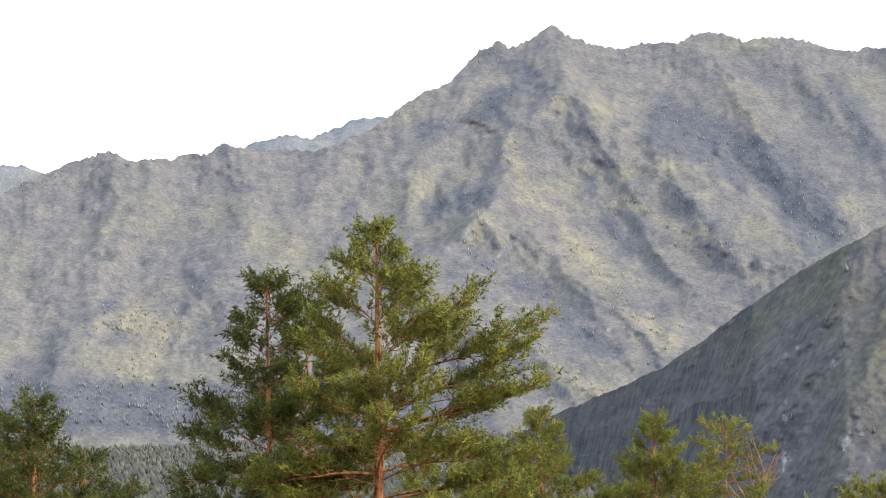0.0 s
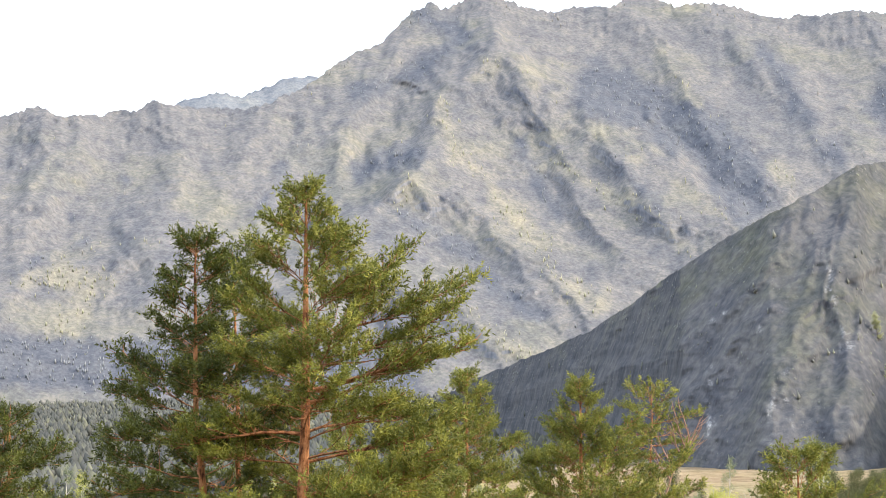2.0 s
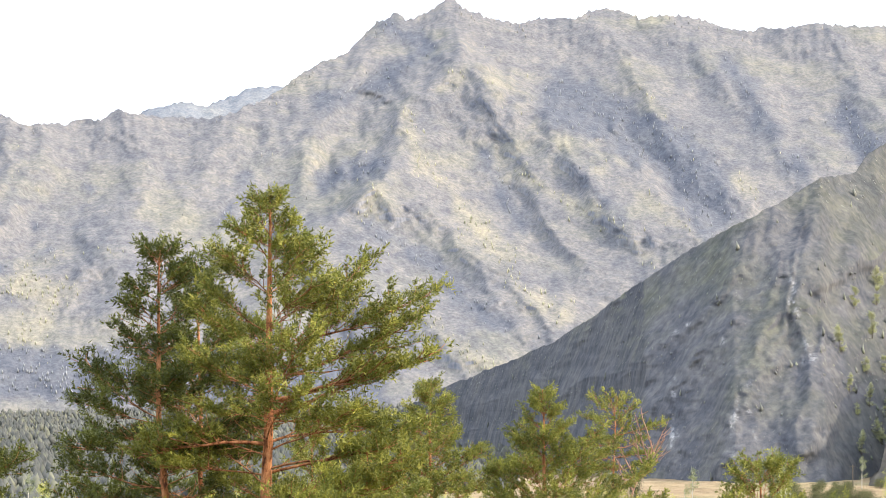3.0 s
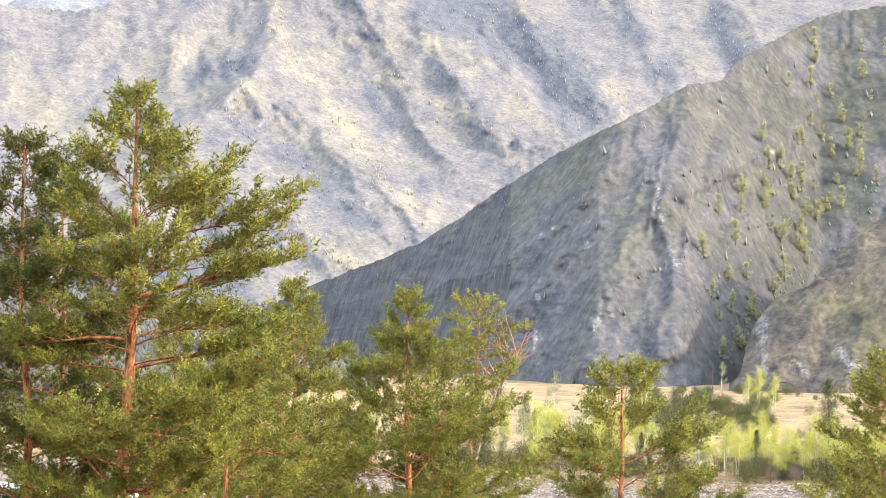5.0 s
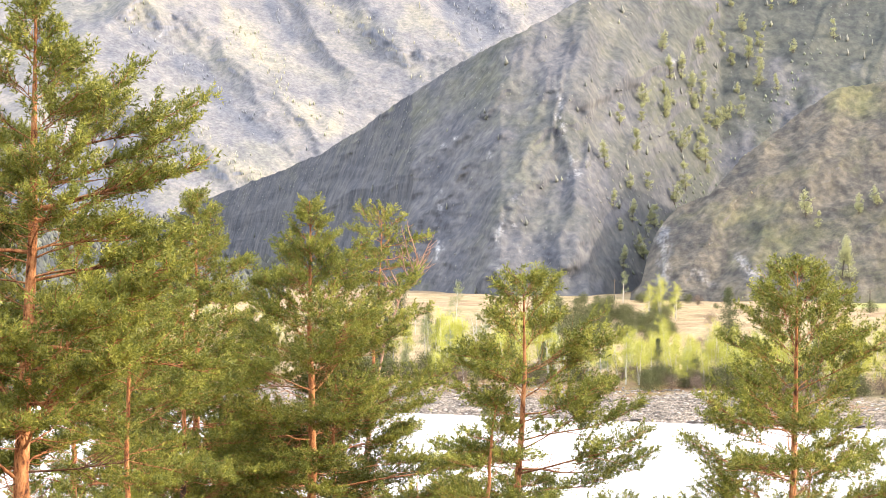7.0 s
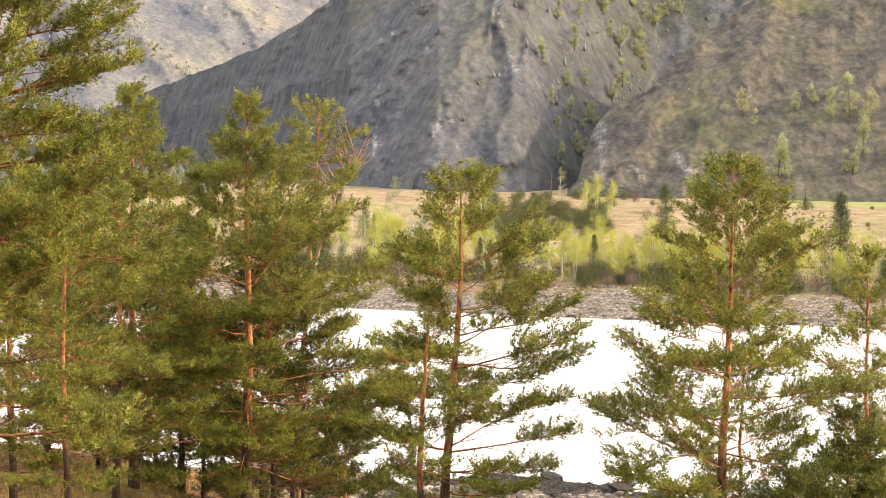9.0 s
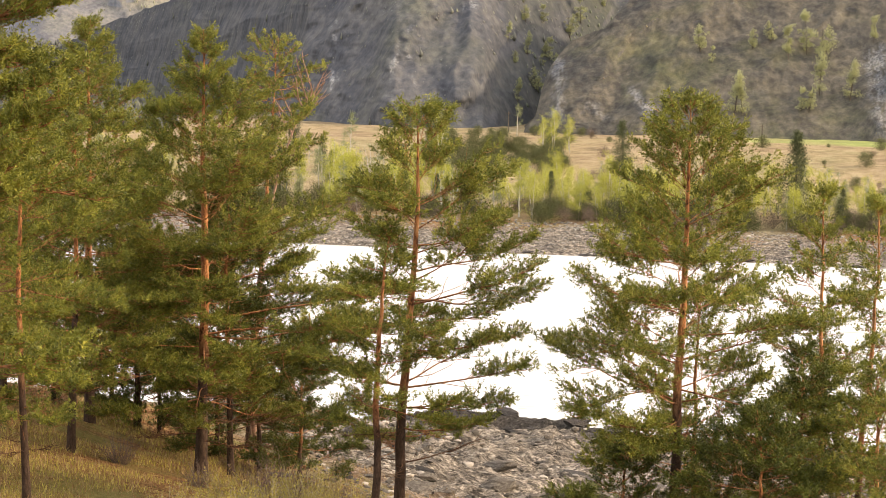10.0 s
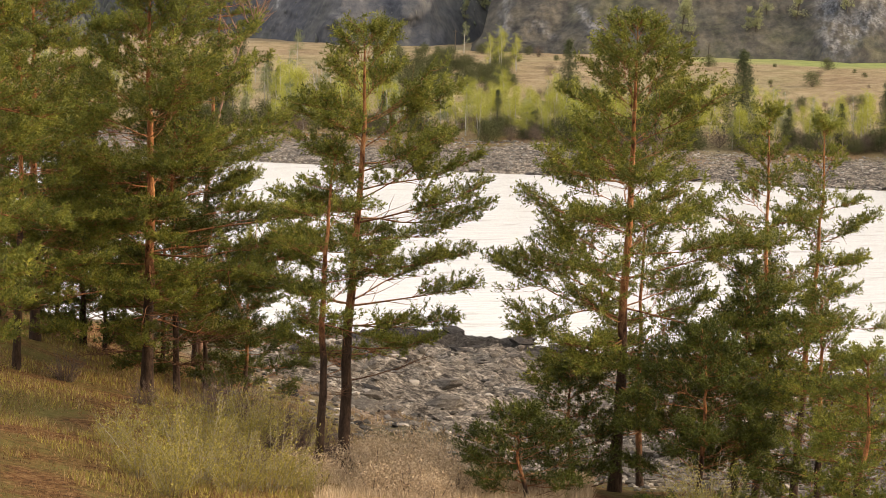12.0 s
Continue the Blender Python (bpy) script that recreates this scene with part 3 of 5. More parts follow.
SPUR_RIBS = [
    ([(14.9, 0.9), (14.5, 0.3), (13.6, -0.6), (12.9, -1.3), (12.6, -2.5)], 9, 0.6, 0.7), ([(16.6, 2.0), (16.2, 0.8), (14.9, 0.1), (13.7, -1.0), (13.2, -2.2)], 10, 0.7, 0.7),
    ([(18.5, 2.0), (17.4, 0.9), (16.0, 0.2), (15.0, -0.9), (14.6, -2.3)], 9, 0.8, 0.7), ([(20.5, -0.6), (20.2, -1.4), (20.1, -2.4)], 12, 0.9, 1.2),
]


def spur_relief(A, E):
    wob = (fractal(A * 1.2, E * 1.2 + 9, 4, 0.6) - 0.5) * 1.2
    s, l = A * 0.75 - E * 0.66 + wob, A * 0.66 + E * 0.75
    return 0.4 * crests(A, E, SPUR_RIBS, 0.6) + (ridged(s / 0.8, l / 3, 1) - 0.5) * 3 + (fractal(A * 5, E * 5, 4, 0.65) - 0.5) * 1.8


SPUR_P = sheet("hill_spur", "brown grassy spur with rock bands at its foot", SPUR, fan(11.9, 11.95, 24, 42, 0.045), 190, near_sky, table([(12, 640), (16, 628), (42, 615)]), 10.4, 35, spur_relief, 0.07)
SPUR_CRAGS = [([(12.7, -1.0), (12.7, -2.3)], 0.2), ([(14.4, -1.7), (14.9, -2.2)], 0.22), ([(19.9, -0.9), (20.2, -2.2), (21.2, -1.5)], 0.45), ([(13.4, -2.0), (13.9, -2.3)], 0.12)]
paint("hill_spur", "crag", bands(SPUR_P[1], SPUR_P[2], SPUR_CRAGS, 5, 0.2, 0.25) * np.clip((fractal(SPUR_P[1] * 12, SPUR_P[2] * 7, 3, 0.7) - 0.36) * 6, 0, 1))


# ---- woods on the slopes ----
def spindles(name, places, heights, widths, mat, rs, sides=3):
    n = len(places)
    ang = np.linspace(0, 2 * np.pi, sides, endpoint=False)
    low, top = places, places + np.stack([rs.normal(0, 0.05, n) * heights, rs.normal(0, 0.05, n) * heights, heights], -1)
    ring = places[:, None] + np.stack([np.cos(ang)[None] * widths[:, None] * rs.uniform(0.6, 1.3, (n, sides)), np.sin(ang)[None] * widths[:, None] * rs.uniform(0.6, 1.3, (n, sides)), heights[:, None] * rs.uniform(0.3, 0.6, (n, sides))], -1)
    V = np.concatenate([low[:, None], ring, top[:, None]], 1)
    k = np.arange(sides)
    f = np.concatenate([np.stack([0 * k, 1 + (k + 1) % sides, 1 + k], -1), np.stack([0 * k + sides + 1, 1 + k, 1 + (k + 1) % sides], -1)])
    F = f[None] + (np.arange(n) * (sides + 2))[:, None, None]
    return mesh_from(name, V.reshape(-1, 3), F.reshape(-1, 3), mat, True)


def sow(sheet_data, n, seed, keep, lift=-1.0, share=None):
    P, A, E, U = sheet_data
    rs = np.random.RandomState(seed)
    i, j = rs.randint(2, P.shape[0] - 2, n * 6), rs.randint(1, P.shape[1] - 1, n * 6)
    ok = (A[i, j] > -11) & (A[i, j] < 24) & (rs.rand(n * 6) < keep(A[i, j], E[i, j], U[i, j]))
    if share is not None:
        ok &= rs.rand(n * 6) < np.clip(share[i, j], 0.004, 1)
    i, j = i[ok][:n], j[ok][:n]
    p = P[i, j] + (P[i - 1, j] - P[i, j]) * rs.rand(len(i))[:, None] + (P[i, j + 1] - P[i, j]) * rs.rand(len(i))[:, None]
    p[:, 2] += lift
    return p, rs


def wood(name, label, sheet_data, n, seed, tall, slim, mat, keep, share=None, category="trees"):
    p, rs = sow(sheet_data, n, seed, keep, -1.0, share)
    h = rs.uniform(tall[0], tall[1], len(p))
    me = spindles(name, p, h, h * rs.uniform(slim[0], slim[1], len(p)), mat, rs)
    tagged(new(name, me), label, category, kind="stuff")


# bare and conifer crowns take the slope's bluish haze tone
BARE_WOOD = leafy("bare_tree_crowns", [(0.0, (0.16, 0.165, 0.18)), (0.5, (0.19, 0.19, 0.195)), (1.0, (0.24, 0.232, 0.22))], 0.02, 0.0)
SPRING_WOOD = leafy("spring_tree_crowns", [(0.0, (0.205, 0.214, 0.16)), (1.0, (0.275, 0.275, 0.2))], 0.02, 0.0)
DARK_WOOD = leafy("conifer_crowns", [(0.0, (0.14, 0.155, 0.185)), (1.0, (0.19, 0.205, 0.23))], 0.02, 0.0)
wood("bare_wood", "grey bare birch wood along the crest of the mountain", MAIN, 2600, 1, (3.0, 8.0), (0.06, 0.13), BARE_WOOD, lambda A, E, U: np.clip((U - 0.955) * 30, 0.012, 1) * np.clip((fractal(A * 2.2, E, 3) - 0.4) * 5, 0.05, 1), 1.05 - MAIN_GROVE_SHADE)
wood("spring_wood", "pale green birch groves on the mountain", MAIN, 3600, 2, (2.5, 6), (0.12, 0.2), SPRING_WOOD, lambda A, E, U: np.ones_like(A), np.clip(MAIN_GLADE_SUN * 1.2, 0, 1))
# conifers sown along the painted shade bands to thicken them
wood("dark_wood", "dark blue green conifers along the painted gully shade", MAIN, 2200, 3, (2.5, 6), (0.12, 0.2), DARK_WOOD, lambda A, E, U: np.ones_like(A), np.clip((MAIN_GROVE_SHADE - 0.4) * 1.7, 0, 1))
rs = np.random.RandomState(9)
fa, fr = np.radians(rs.uniform(-12, 4, 14000)), 630 + 1420 * rs.rand(14000) ** 1.4
fx, fy = fr * np.sin(fa), fr * np.cos(fa)
fh = rs.uniform(2.5, 6, 14000)
tagged(new("valley_wood", spindles("valley_wood", np.stack([fx, fy, land(fx, fy) - 1], -1), fh, fh * rs.uniform(0.26, 0.42, 14000), leafy("valley_tree_crowns", [(0.0, (0.06, 0.066, 0.066)), (0.6, (0.085, 0.09, 0.085)), (1.0, (0.13, 0.135, 0.1))], 0.02, 0.0), rs)), "grey leafless wood on the valley floor", "trees", kind="stuff")
wood("hill_scrub", "grey leafless scrub on the shaded hill", HILL_P, 9000, 4, (0.4, 1.3), (0.3, 0.6), leafy("grey_scrub", [(0.0, (0.09, 0.096, 0.1)), (0.7, (0.108, 0.112, 0.113)), (1.0, (0.13, 0.14, 0.115))], 0.02, 0.0), lambda A, E, U: np.clip((fractal(A * 0.9, E, 3) - 0.4) * 4, 0, 1))
wood("spur_scrub", "low brown and green scrub on the spur", SPUR_P, 8000, 5, (0.3, 0.9), (0.3, 0.6), leafy("brown_scrub", [(0.0, (0.11, 0.085, 0.06)), (0.6, (0.17, 0.15, 0.09)), (1.0, (0.2, 0.22, 0.1))], 0.03, 0.0), lambda A, E, U: np.clip((fractal(A * 1.2, E * 1.4, 3) - 0.4) * 4, 0, 1))
wood("hill_thicket", "dark green thicket along the gully of the hill", HILL_P, 1800, 6, (0.7, 2.2), (0.25, 0.45), leafy("thicket_leaves", [(0.0, (0.07, 0.085, 0.068)), (0.7, (0.1, 0.117, 0.085)), (1.0, (0.13, 0.15, 0.095))], 0.05, 0.0), lambda A, E, U: np.clip(1.4 - np.abs(E + 1.0 - (A - 12.8) * 1.15) / 0.8, 0, 1) * (A > 12.0) * np.clip((fractal(A * 2, E * 2, 3) - 0.35) * 4, 0, 1))
wood("hill_grove", "pale leafless trees on the hill", HILL_P, 220, 7, (1.5, 4.0), (0.14, 0.24), leafy("pale_hill_trees", [(0.0, (0.1, 0.107, 0.1)), (0.7, (0.145, 0.152, 0.135)), (1.0, (0.2, 0.215, 0.15))], 0.05, 0.0), lambda A, E, U: np.clip((fractal(A * 0.8 + 5, E * 0.9, 3) - 0.42) * 5, 0, 1) * np.clip((A - 6) / 7, 0.1, 1))

wood("hill_rocks", "pale broken rock on the ribs of the hill", HILL_P, 260, 8, (0.3, 0.9), (0.3, 0.8), leafy("pale_hill_rock", [(0.0, (0.12, 0.122, 0.125)), (0.6, (0.2, 0.2, 0.2)), (1.0, (0.34, 0.335, 0.33))], 0.05, 0.0, 0.9), lambda A, E, U: np.clip((fractal(A * 2.4 + 9, E * 1.8, 4, 0.6) - 0.57) * 9, 0, 1) * (A > 5), None, "rocks")


# ---- pines ----
def unit(v):
    return v / (np.linalg.norm(v, axis=-1, keepdims=True) + 1e-9)


def needles(pos, way, size, rs, count, width):
    """Foxtail shoots: thin needles all round a short axis, pointing outwards and on."""
    n = len(pos)
    axis = unit(way)[:, None]
    f = rs.uniform(0.0, 1, (n, count, 1))
    out = unit(np.cross(axis, rs.normal(size=(n, count, 3))))
    d = unit(axis * (0.4 + 0.8 * f) + out)
    start = pos[:, None] + axis * f * size[:, None, None]
    side = unit(np.cross(d, rs.normal(size=(n, count, 3)))) * width * rs.uniform(0.7, 1.4, (n, count, 1))
    tip = start + d * size[:, None, None] * rs.uniform(0.36, 0.52, (n, count, 1)) * (1.15 - 0.35 * f)
    V = np.stack([start - side, start + side, tip], 2).reshape(-1, 3)
    return V, np.arange(len(V)).reshape(-1, 3)


def limb_path(start, az, rise, length, droop, rs, steps=6):
    pts, p, a, e = [start], np.array(start, float), az, rise
    for k in range(steps):
        a += rs.normal(0, 0.14)
        e += droop / steps + rs.normal(0, 0.1)
        p = p + length / steps * np.array([math.cos(a) * math.cos(e), math.sin(a) * math.cos(e), math.sin(e)])
        pts.append(p.copy())
    return np.array(pts)


NEEDLE_COUNT, NEEDLE_WIDTH = 10, 0.0162


def pine(az, r, height, seed, label, girth=0.22, crown_from=0.3, spread=3.2, limbs=52, lean=(0, 0), dark_to=0.35, lush=1.0, needle_mat=None, side=None, shape=None, tuft=0.25, bare=0.1, extra=(), category="pine tree"):
    """A Scots pine: dark plated trunk turning orange above, crooked limbs in layers, tufted crown."""
    rs = np.random.RandomState(seed)
    x, y = at(az, r)
    tree = tagged(new("pine_tree"), label, category, "pines on the hillside")
    tree.location = (x, y, float(land(x, y)) - 0.3)
    s = np.linspace(0, 1, 20)
    wob = np.cumsum(rs.normal(0, 0.04, (20, 2)), 0) * np.sin(np.pi * s)[:, None] ** 0.5
    axis = np.stack([lean[0] * s ** 1.3 + wob[:, 0], lean[1] * s ** 1.3 + wob[:, 1], s * (height + 0.3)], -1)
    rad = girth * (1 - s) ** 0.85 * 0.92 + 0.012 + girth * 0.35 * np.exp(-s * 25)
    V, F = tubes([(axis, rad)], 10)
    me = mesh_from("trunk", V, F, BARK, True)
    up = np.clip((np.repeat(s, 10) - dark_to) / 0.16 + 0.5, 0.05, 1).astype(np.float32)
    me.attributes.new("up", "FLOAT", "POINT").data.foreach_set("value", up)
    part("trunk", me, tree, "dark scaly trunk turning orange above")
    shape = shape or table([(0, 0.75), (0.25, 1.0), (0.55, 0.88), (0.75, 0.62), (0.9, 0.35), (1, 0.08)])
    tuft_p, tuft_d, tuft_s, tuft_t = [], [], [], []
    for k in range(limbs + len(extra)):
        whorl = (k // 4 + 0.5) / (limbs // 4)
        h = crown_from + (0.985 - crown_from) * min(1.0, whorl + rs.uniform(-0.3, 0.3) * 4 / limbs) ** 0.95
        c = (h - crown_from) / (1 - crown_from)
        base = np.array([np.interp(h, s, axis[:, i]) for i in range(3)])
        a = k * 1.57 + (k // 4) * 0.9 + rs.normal(0, 0.4)
        length = spread * float(shape(c)) * (rs.uniform(0.6, 1.1) if c < 0.72 else rs.uniform(0.8, 1.05))
        if side and c < 0.75:
            length *= 1 + side[1] * math.cos(a - side[0])
        length *= 1 - 1.2 * max(0.0, c - 0.66)
        length = max(length, 0.22)
        rise = -0.02 + 1.05 * c ** 2.6 + rs.normal(0, 0.12)
        length *= 1.15 if c < 0.75 else 0.95
        if k >= limbs:
            h, a, length, rise = extra[k - limbs]
            c = 0.5
            base = np.array([np.interp(h, s, axis[:, i]) for i in range(3)])
        dead = c < bare and rs.rand() < 0.75
        length *= 0.6 if dead else 1
        path = limb_path(base, a, rise, length, 0.14, rs)
        lr = max(0.014, girth * 0.16 * (length / spread) ** 1.1 * (1 - 0.55 * c))
        lr *= 1.7 if k >= limbs else 1
        paths = [(path, np.linspace(lr, 0.008, len(path)))]
        lo = 0.2 if c > 0.6 else (0.36 if c > 0.35 else 0.5)
        twigs = 4 + int(length * 4.3 * lush)
        for q in range(twigs):
            f = lo + (1 - lo) * (q + rs.rand()) / twigs
            p0 = np.array([np.interp(f * 6, range(7), path[:, i]) for i in range(3)])
            la = a + (1 if q % 2 else -1) * rs.uniform(0.3, 1.35)
            tl = (0.34 + 0.42 * length * (1.1 - f)) * rs.uniform(0.45, 1.3)
            tp = limb_path(p0, la, rise * 0.5 + rs.uniform(-0.2, 0.25), tl, 0.4, rs, 3)
            paths.append((tp, np.linspace(max(0.01, lr * 0.36), 0.005, 4)))
            if dead:
                continue
            puffs = 1 + int(tl * 2.4 * lush + 0.7 * rs.rand())
            for g in np.linspace(1.0, 0.4, puffs) if puffs > 1 else (1.0,):
                m, size = rs.randint(3, 6), rs.uniform(0.8, 1.25) * tuft
                pp = np.array([np.interp(g * 3, range(4), tp[:, i]) for i in range(3)])
                grow = unit(np.array([0.8 * math.cos(la), 0.8 * math.sin(la), 0.5]))
                way = unit(grow + rs.normal(0, 0.45, (m, 3)) + [0, 0, 0.15])
                tuft_p.append(pp + rs.normal(0, 0.05, (m, 3)))
                tuft_d.append(way)
                tuft_s.append(size * rs.uniform(0.85, 1.25, m))
                tuft_t.append(np.clip(rs.rand() * 0.7 + rs.rand(m) * 0.35, 0, 1))
        for q in range(2 if c > 0.8 else 4):
            f = rs.uniform(0.08, 0.6)
            p0 = np.array([np.interp(f * 6, range(7), path[:, i]) for i in range(3)])
            tp = limb_path(p0, a + rs.choice([-1, 1]) * rs.uniform(0.3, 1.2), rise + rs.uniform(-0.5, 0.6), rs.uniform(0.2, 0.42) * length, rs.uniform(-0.4, 0.8), rs, 3)
            paths.append((tp, np.linspace(max(0.009, lr * 0.4), 0.004, 4)))
        V, F = tubes(paths, 4)
        me = mesh_from("branch", V, F, BARK, True)
        me.attributes.new("up", "FLOAT", "POINT").data.foreach_set("value", np.full(len(V), 0.25 if dead else 0.8, np.float32))
        part("branch", me, tree)
    V, F = needles(np.concatenate(tuft_p), np.concatenate(tuft_d), np.concatenate(tuft_s), rs, NEEDLE_COUNT, NEEDLE_WIDTH)
    me = mesh_from("crown", V, F, needle_mat or NEEDLES)
    tint = np.clip(np.repeat(np.concatenate(tuft_t), 3 * NEEDLE_COUNT) * 0.75 + np.repeat(rs.rand(len(V) // 3), 3) * 0.3 - 0.02, 0, 1)
    me.attributes.new("tint", "FLOAT", "POINT").data.foreach_set("value", tint.astype(np.float32))
    part("crown", me, tree, "tufted green needle crown")
    return tree


def height_to(az, r, el):
    """The height of a tree at that place whose top stands at that elevation."""
    return EYE + r * math.tan(radians(el)) - float(land(*at(az, r)))


def pine_to(az, r, el, seed, label, **more):
    return pine(az, r, height_to(az, r, el) - 0.3, seed, label, **more)


CONE = table([(0, 1.0), (0.55, 0.8), (0.8, 0.5), (0.93, 0.24), (1, 0.05)])
FULL = table([(0, 0.7), (0.4, 1.0), (0.6, 0.9), (0.8, 0.65), (0.94, 0.3), (1, 0.1)])
pine_to(-1.95, 62, 4.55, 11, "tall pine with an orange trunk and long side limb", lush=1.3, girth=0.3, crown_from=0.22, spread=3.5, limbs=76, lean=(0.45, 0), dark_to=0.05, side=(0.0, 0.3), shape=table([(0, 0.75), (0.4, 0.9), (0.6, 0.85), (0.73, 0.8), (0.8, 0.68), (0.855, 0.45), (0.95, 0.14), (1, 0.05)]), bare=0.2, extra=((0.715, -0.05, 4.1, 0.1), (0.7, 0.4, 3.3, 0.2), (0.66, 2.9, 3.2, 0.1), (0.58, -0.2, 3.2, 0.15), (0.42, 0.2, 3.8, 0.75), (0.45, 2.7, 3.8, 0.8), (0.4, -1.3, 3.4, 0.65), (0.5, -0.7, 3.4, 0.6), (0.36, -2.4, 3.4, 0.6)))
pine_to(-4.0, 64, 3.2, 12, "dense dark pine beside the tall pine", lush=1.22, girth=0.2, crown_from=0.3, spread=3.05, limbs=60, dark_to=0.05, needle_mat=NEEDLES_SHADED, shape=table([(0, 1.0), (0.5, 0.9), (0.6, 0.76), (0.74, 0.5), (0.87, 0.45), (0.95, 0.25), (1, 0.08)]), side=(3.1, 0.2))
pine_to(-3.25, 67, 2.9, 13, "slender pine crowded by its neighbours", lush=1.22, girth=0.15, crown_from=0.35, spread=2.4, limbs=44, dark_to=0.05, needle_mat=NEEDLES_SHADED)
pine_to(-9.3, 74, 0.55, 14, "broad dark pine at the edge of the stand", lush=1.22, girth=0.2, crown_from=0.25, spread=2.9, limbs=52, needle_mat=NEEDLES_SHADED, shape=FULL)
pine_to(-10.0, 78, 0.1, 50, "dark pine half hidden by its neighbour", girth=0.17, crown_from=0.2, spread=2.6, limbs=48, needle_mat=NEEDLES_SHADED, shape=FULL)
pine_to(-8.2, 80, -0.6, 31, "low dark pine beneath its neighbour", lush=1.22, girth=0.15, crown_from=0.25, spread=2.2, limbs=40, needle_mat=NEEDLES_SHADED)
pine_to(2.12, 112, -0.05, 15, "dense conical pine with a dark pointed top", lush=1.15, girth=0.24, crown_from=0.14, spread=5.06, limbs=92, shape=CONE, dark_to=0.4)
pine_to(0.7, 84, -1.3, 16, "bushy young pine below the tall pine", lush=1.2, girth=0.15, crown_from=0.12, spread=3.25, limbs=50, shape=FULL)
pine_to(1.7, 100, -2.4, 32, "bushy pine with a dark straight trunk", lush=1.2, girth=0.18, crown_from=0.15, spread=4.25, limbs=56, dark_to=0.5)
pine_to(4.65, 103, -0.25, 17, "broad green pine with a forked orange trunk", lush=1.2, girth=0.27, crown_from=0.08, spread=6.0, limbs=100, side=(0.0, 0.14), shape=table([(0, 0.8), (0.3, 1.0), (0.55, 0.9), (0.72, 0.56), (0.86, 0.3), (1, 0.05)]), dark_to=0.3)
pine_to(5.35, 107, -3.4, 33, "dark bushy pine behind a broader one", lush=1.2, girth=0.16, crown_from=0.1, spread=4.50, limbs=56, needle_mat=NEEDLES_SHADED)
pine_to(5.75, 124, -0.67, 18, "flat topped pine rising behind the others", girth=0.18, crown_from=0.82, spread=2.0, limbs=20, lean=(1.15, 0), shape=table([(0, 0.5), (0.5, 0.9), (0.85, 1.0), (1, 0.8)]), dark_to=0.6)
pine_to(9.2, 86, -1.93, 19, "tall pine with open limbs by the water", girth=0.23, crown_from=0.2, spread=3.56, limbs=56, lean=(0.45, 0), dark_to=0.4, side=(0.0, 0.25), shape=table([(0, 0.85), (0.3, 1.0), (0.6, 0.88), (0.77, 0.82), (0.88, 0.72), (0.95, 0.4), (1, 0.1)]), lush=1.15)
pine_to(8.65, 84, -4.6, 34, "thin pine leaning close to its twin", girth=0.17, crown_from=0.35, spread=2.2, limbs=30, lean=(0.5, 0), dark_to=0.45, lush=1.0)
pine_to(15.5, 86, -1.64, 20, "straight pine with open whorled limbs", girth=0.23, crown_from=0.1, spread=4.3, limbs=76, lean=(0.35, 0), dark_to=0.4, shape=table([(0, 0.85), (0.2, 1.05), (0.49, 0.98), (0.77, 0.78), (0.88, 0.62), (0.95, 0.34), (1, 0.08)]), lush=1.15)
pine_to(18.75, 90, -3.63, 21, "leaning pine with thin crown", girth=0.15, crown_from=0.12, spread=2.86, limbs=46)
pine_to(19.6, 92, -3.79, 22, "slender pine with sparse top", girth=0.15, crown_from=0.15, spread=2.64, limbs=40, lean=(0.6, 0), lush=1.0)
pine_to(16.1, 94, -6.0, 35, "slim pine behind a straight one", girth=0.14, crown_from=0.2, spread=2.2, limbs=30, dark_to=0.2)
pine_to(13.5, 80, -10.6, 36, "dark young pine beside the stony shore", lush=0.85, girth=0.09, crown_from=0.06, spread=2.0, limbs=32, needle_mat=NEEDLES_SHADED, shape=CONE)
pine_to(17.4, 82, -8.6, 37, "dark young pine among taller ones", lush=1.25, girth=0.1, crown_from=0.05, spread=2.7, limbs=48, needle_mat=NEEDLES_SHADED)
pine_to(14.6, 84, -9.6, 47, "dark young pine under a taller one", lush=0.8, girth=0.1, crown_from=0.06, spread=2.0, limbs=36, needle_mat=NEEDLES_SHADED)
pine_to(18.3, 86, -7.2, 48, "dark bushy pine among taller ones", lush=1.0, girth=0.13, crown_from=0.05, spread=2.5, limbs=48, needle_mat=NEEDLES_SHADED)
pine_to(20.2, 84, -7.6, 49, "green bushy pine among taller ones", lush=1.0, girth=0.13, crown_from=0.05, spread=2.4, limbs=46)
pine_to(21.0, 76, -9.0, 38, "fresh green young pine", girth=0.1, crown_from=0.08, spread=2.0, limbs=40, shape=CONE)
pine_to(3.2, 116, -4.5, 39, "dark pine within the stand", lush=1.2, girth=0.17, crown_from=0.12, spread=3.12, limbs=36, dark_to=0.5, needle_mat=NEEDLES_SHADED)
pine_to(0.2, 118, -2.2, 40, "dark pine at the back of the stand", lush=1.2, girth=0.17, crown_from=0.12, spread=3.38, limbs=40, dark_to=0.5, needle_mat=NEEDLES_SHADED)

pine_to(-0.6, 92, -1.2, 41, "shaggy pine filling the stand", lush=1.2, girth=0.17, crown_from=0.12, spread=3.84, limbs=50)
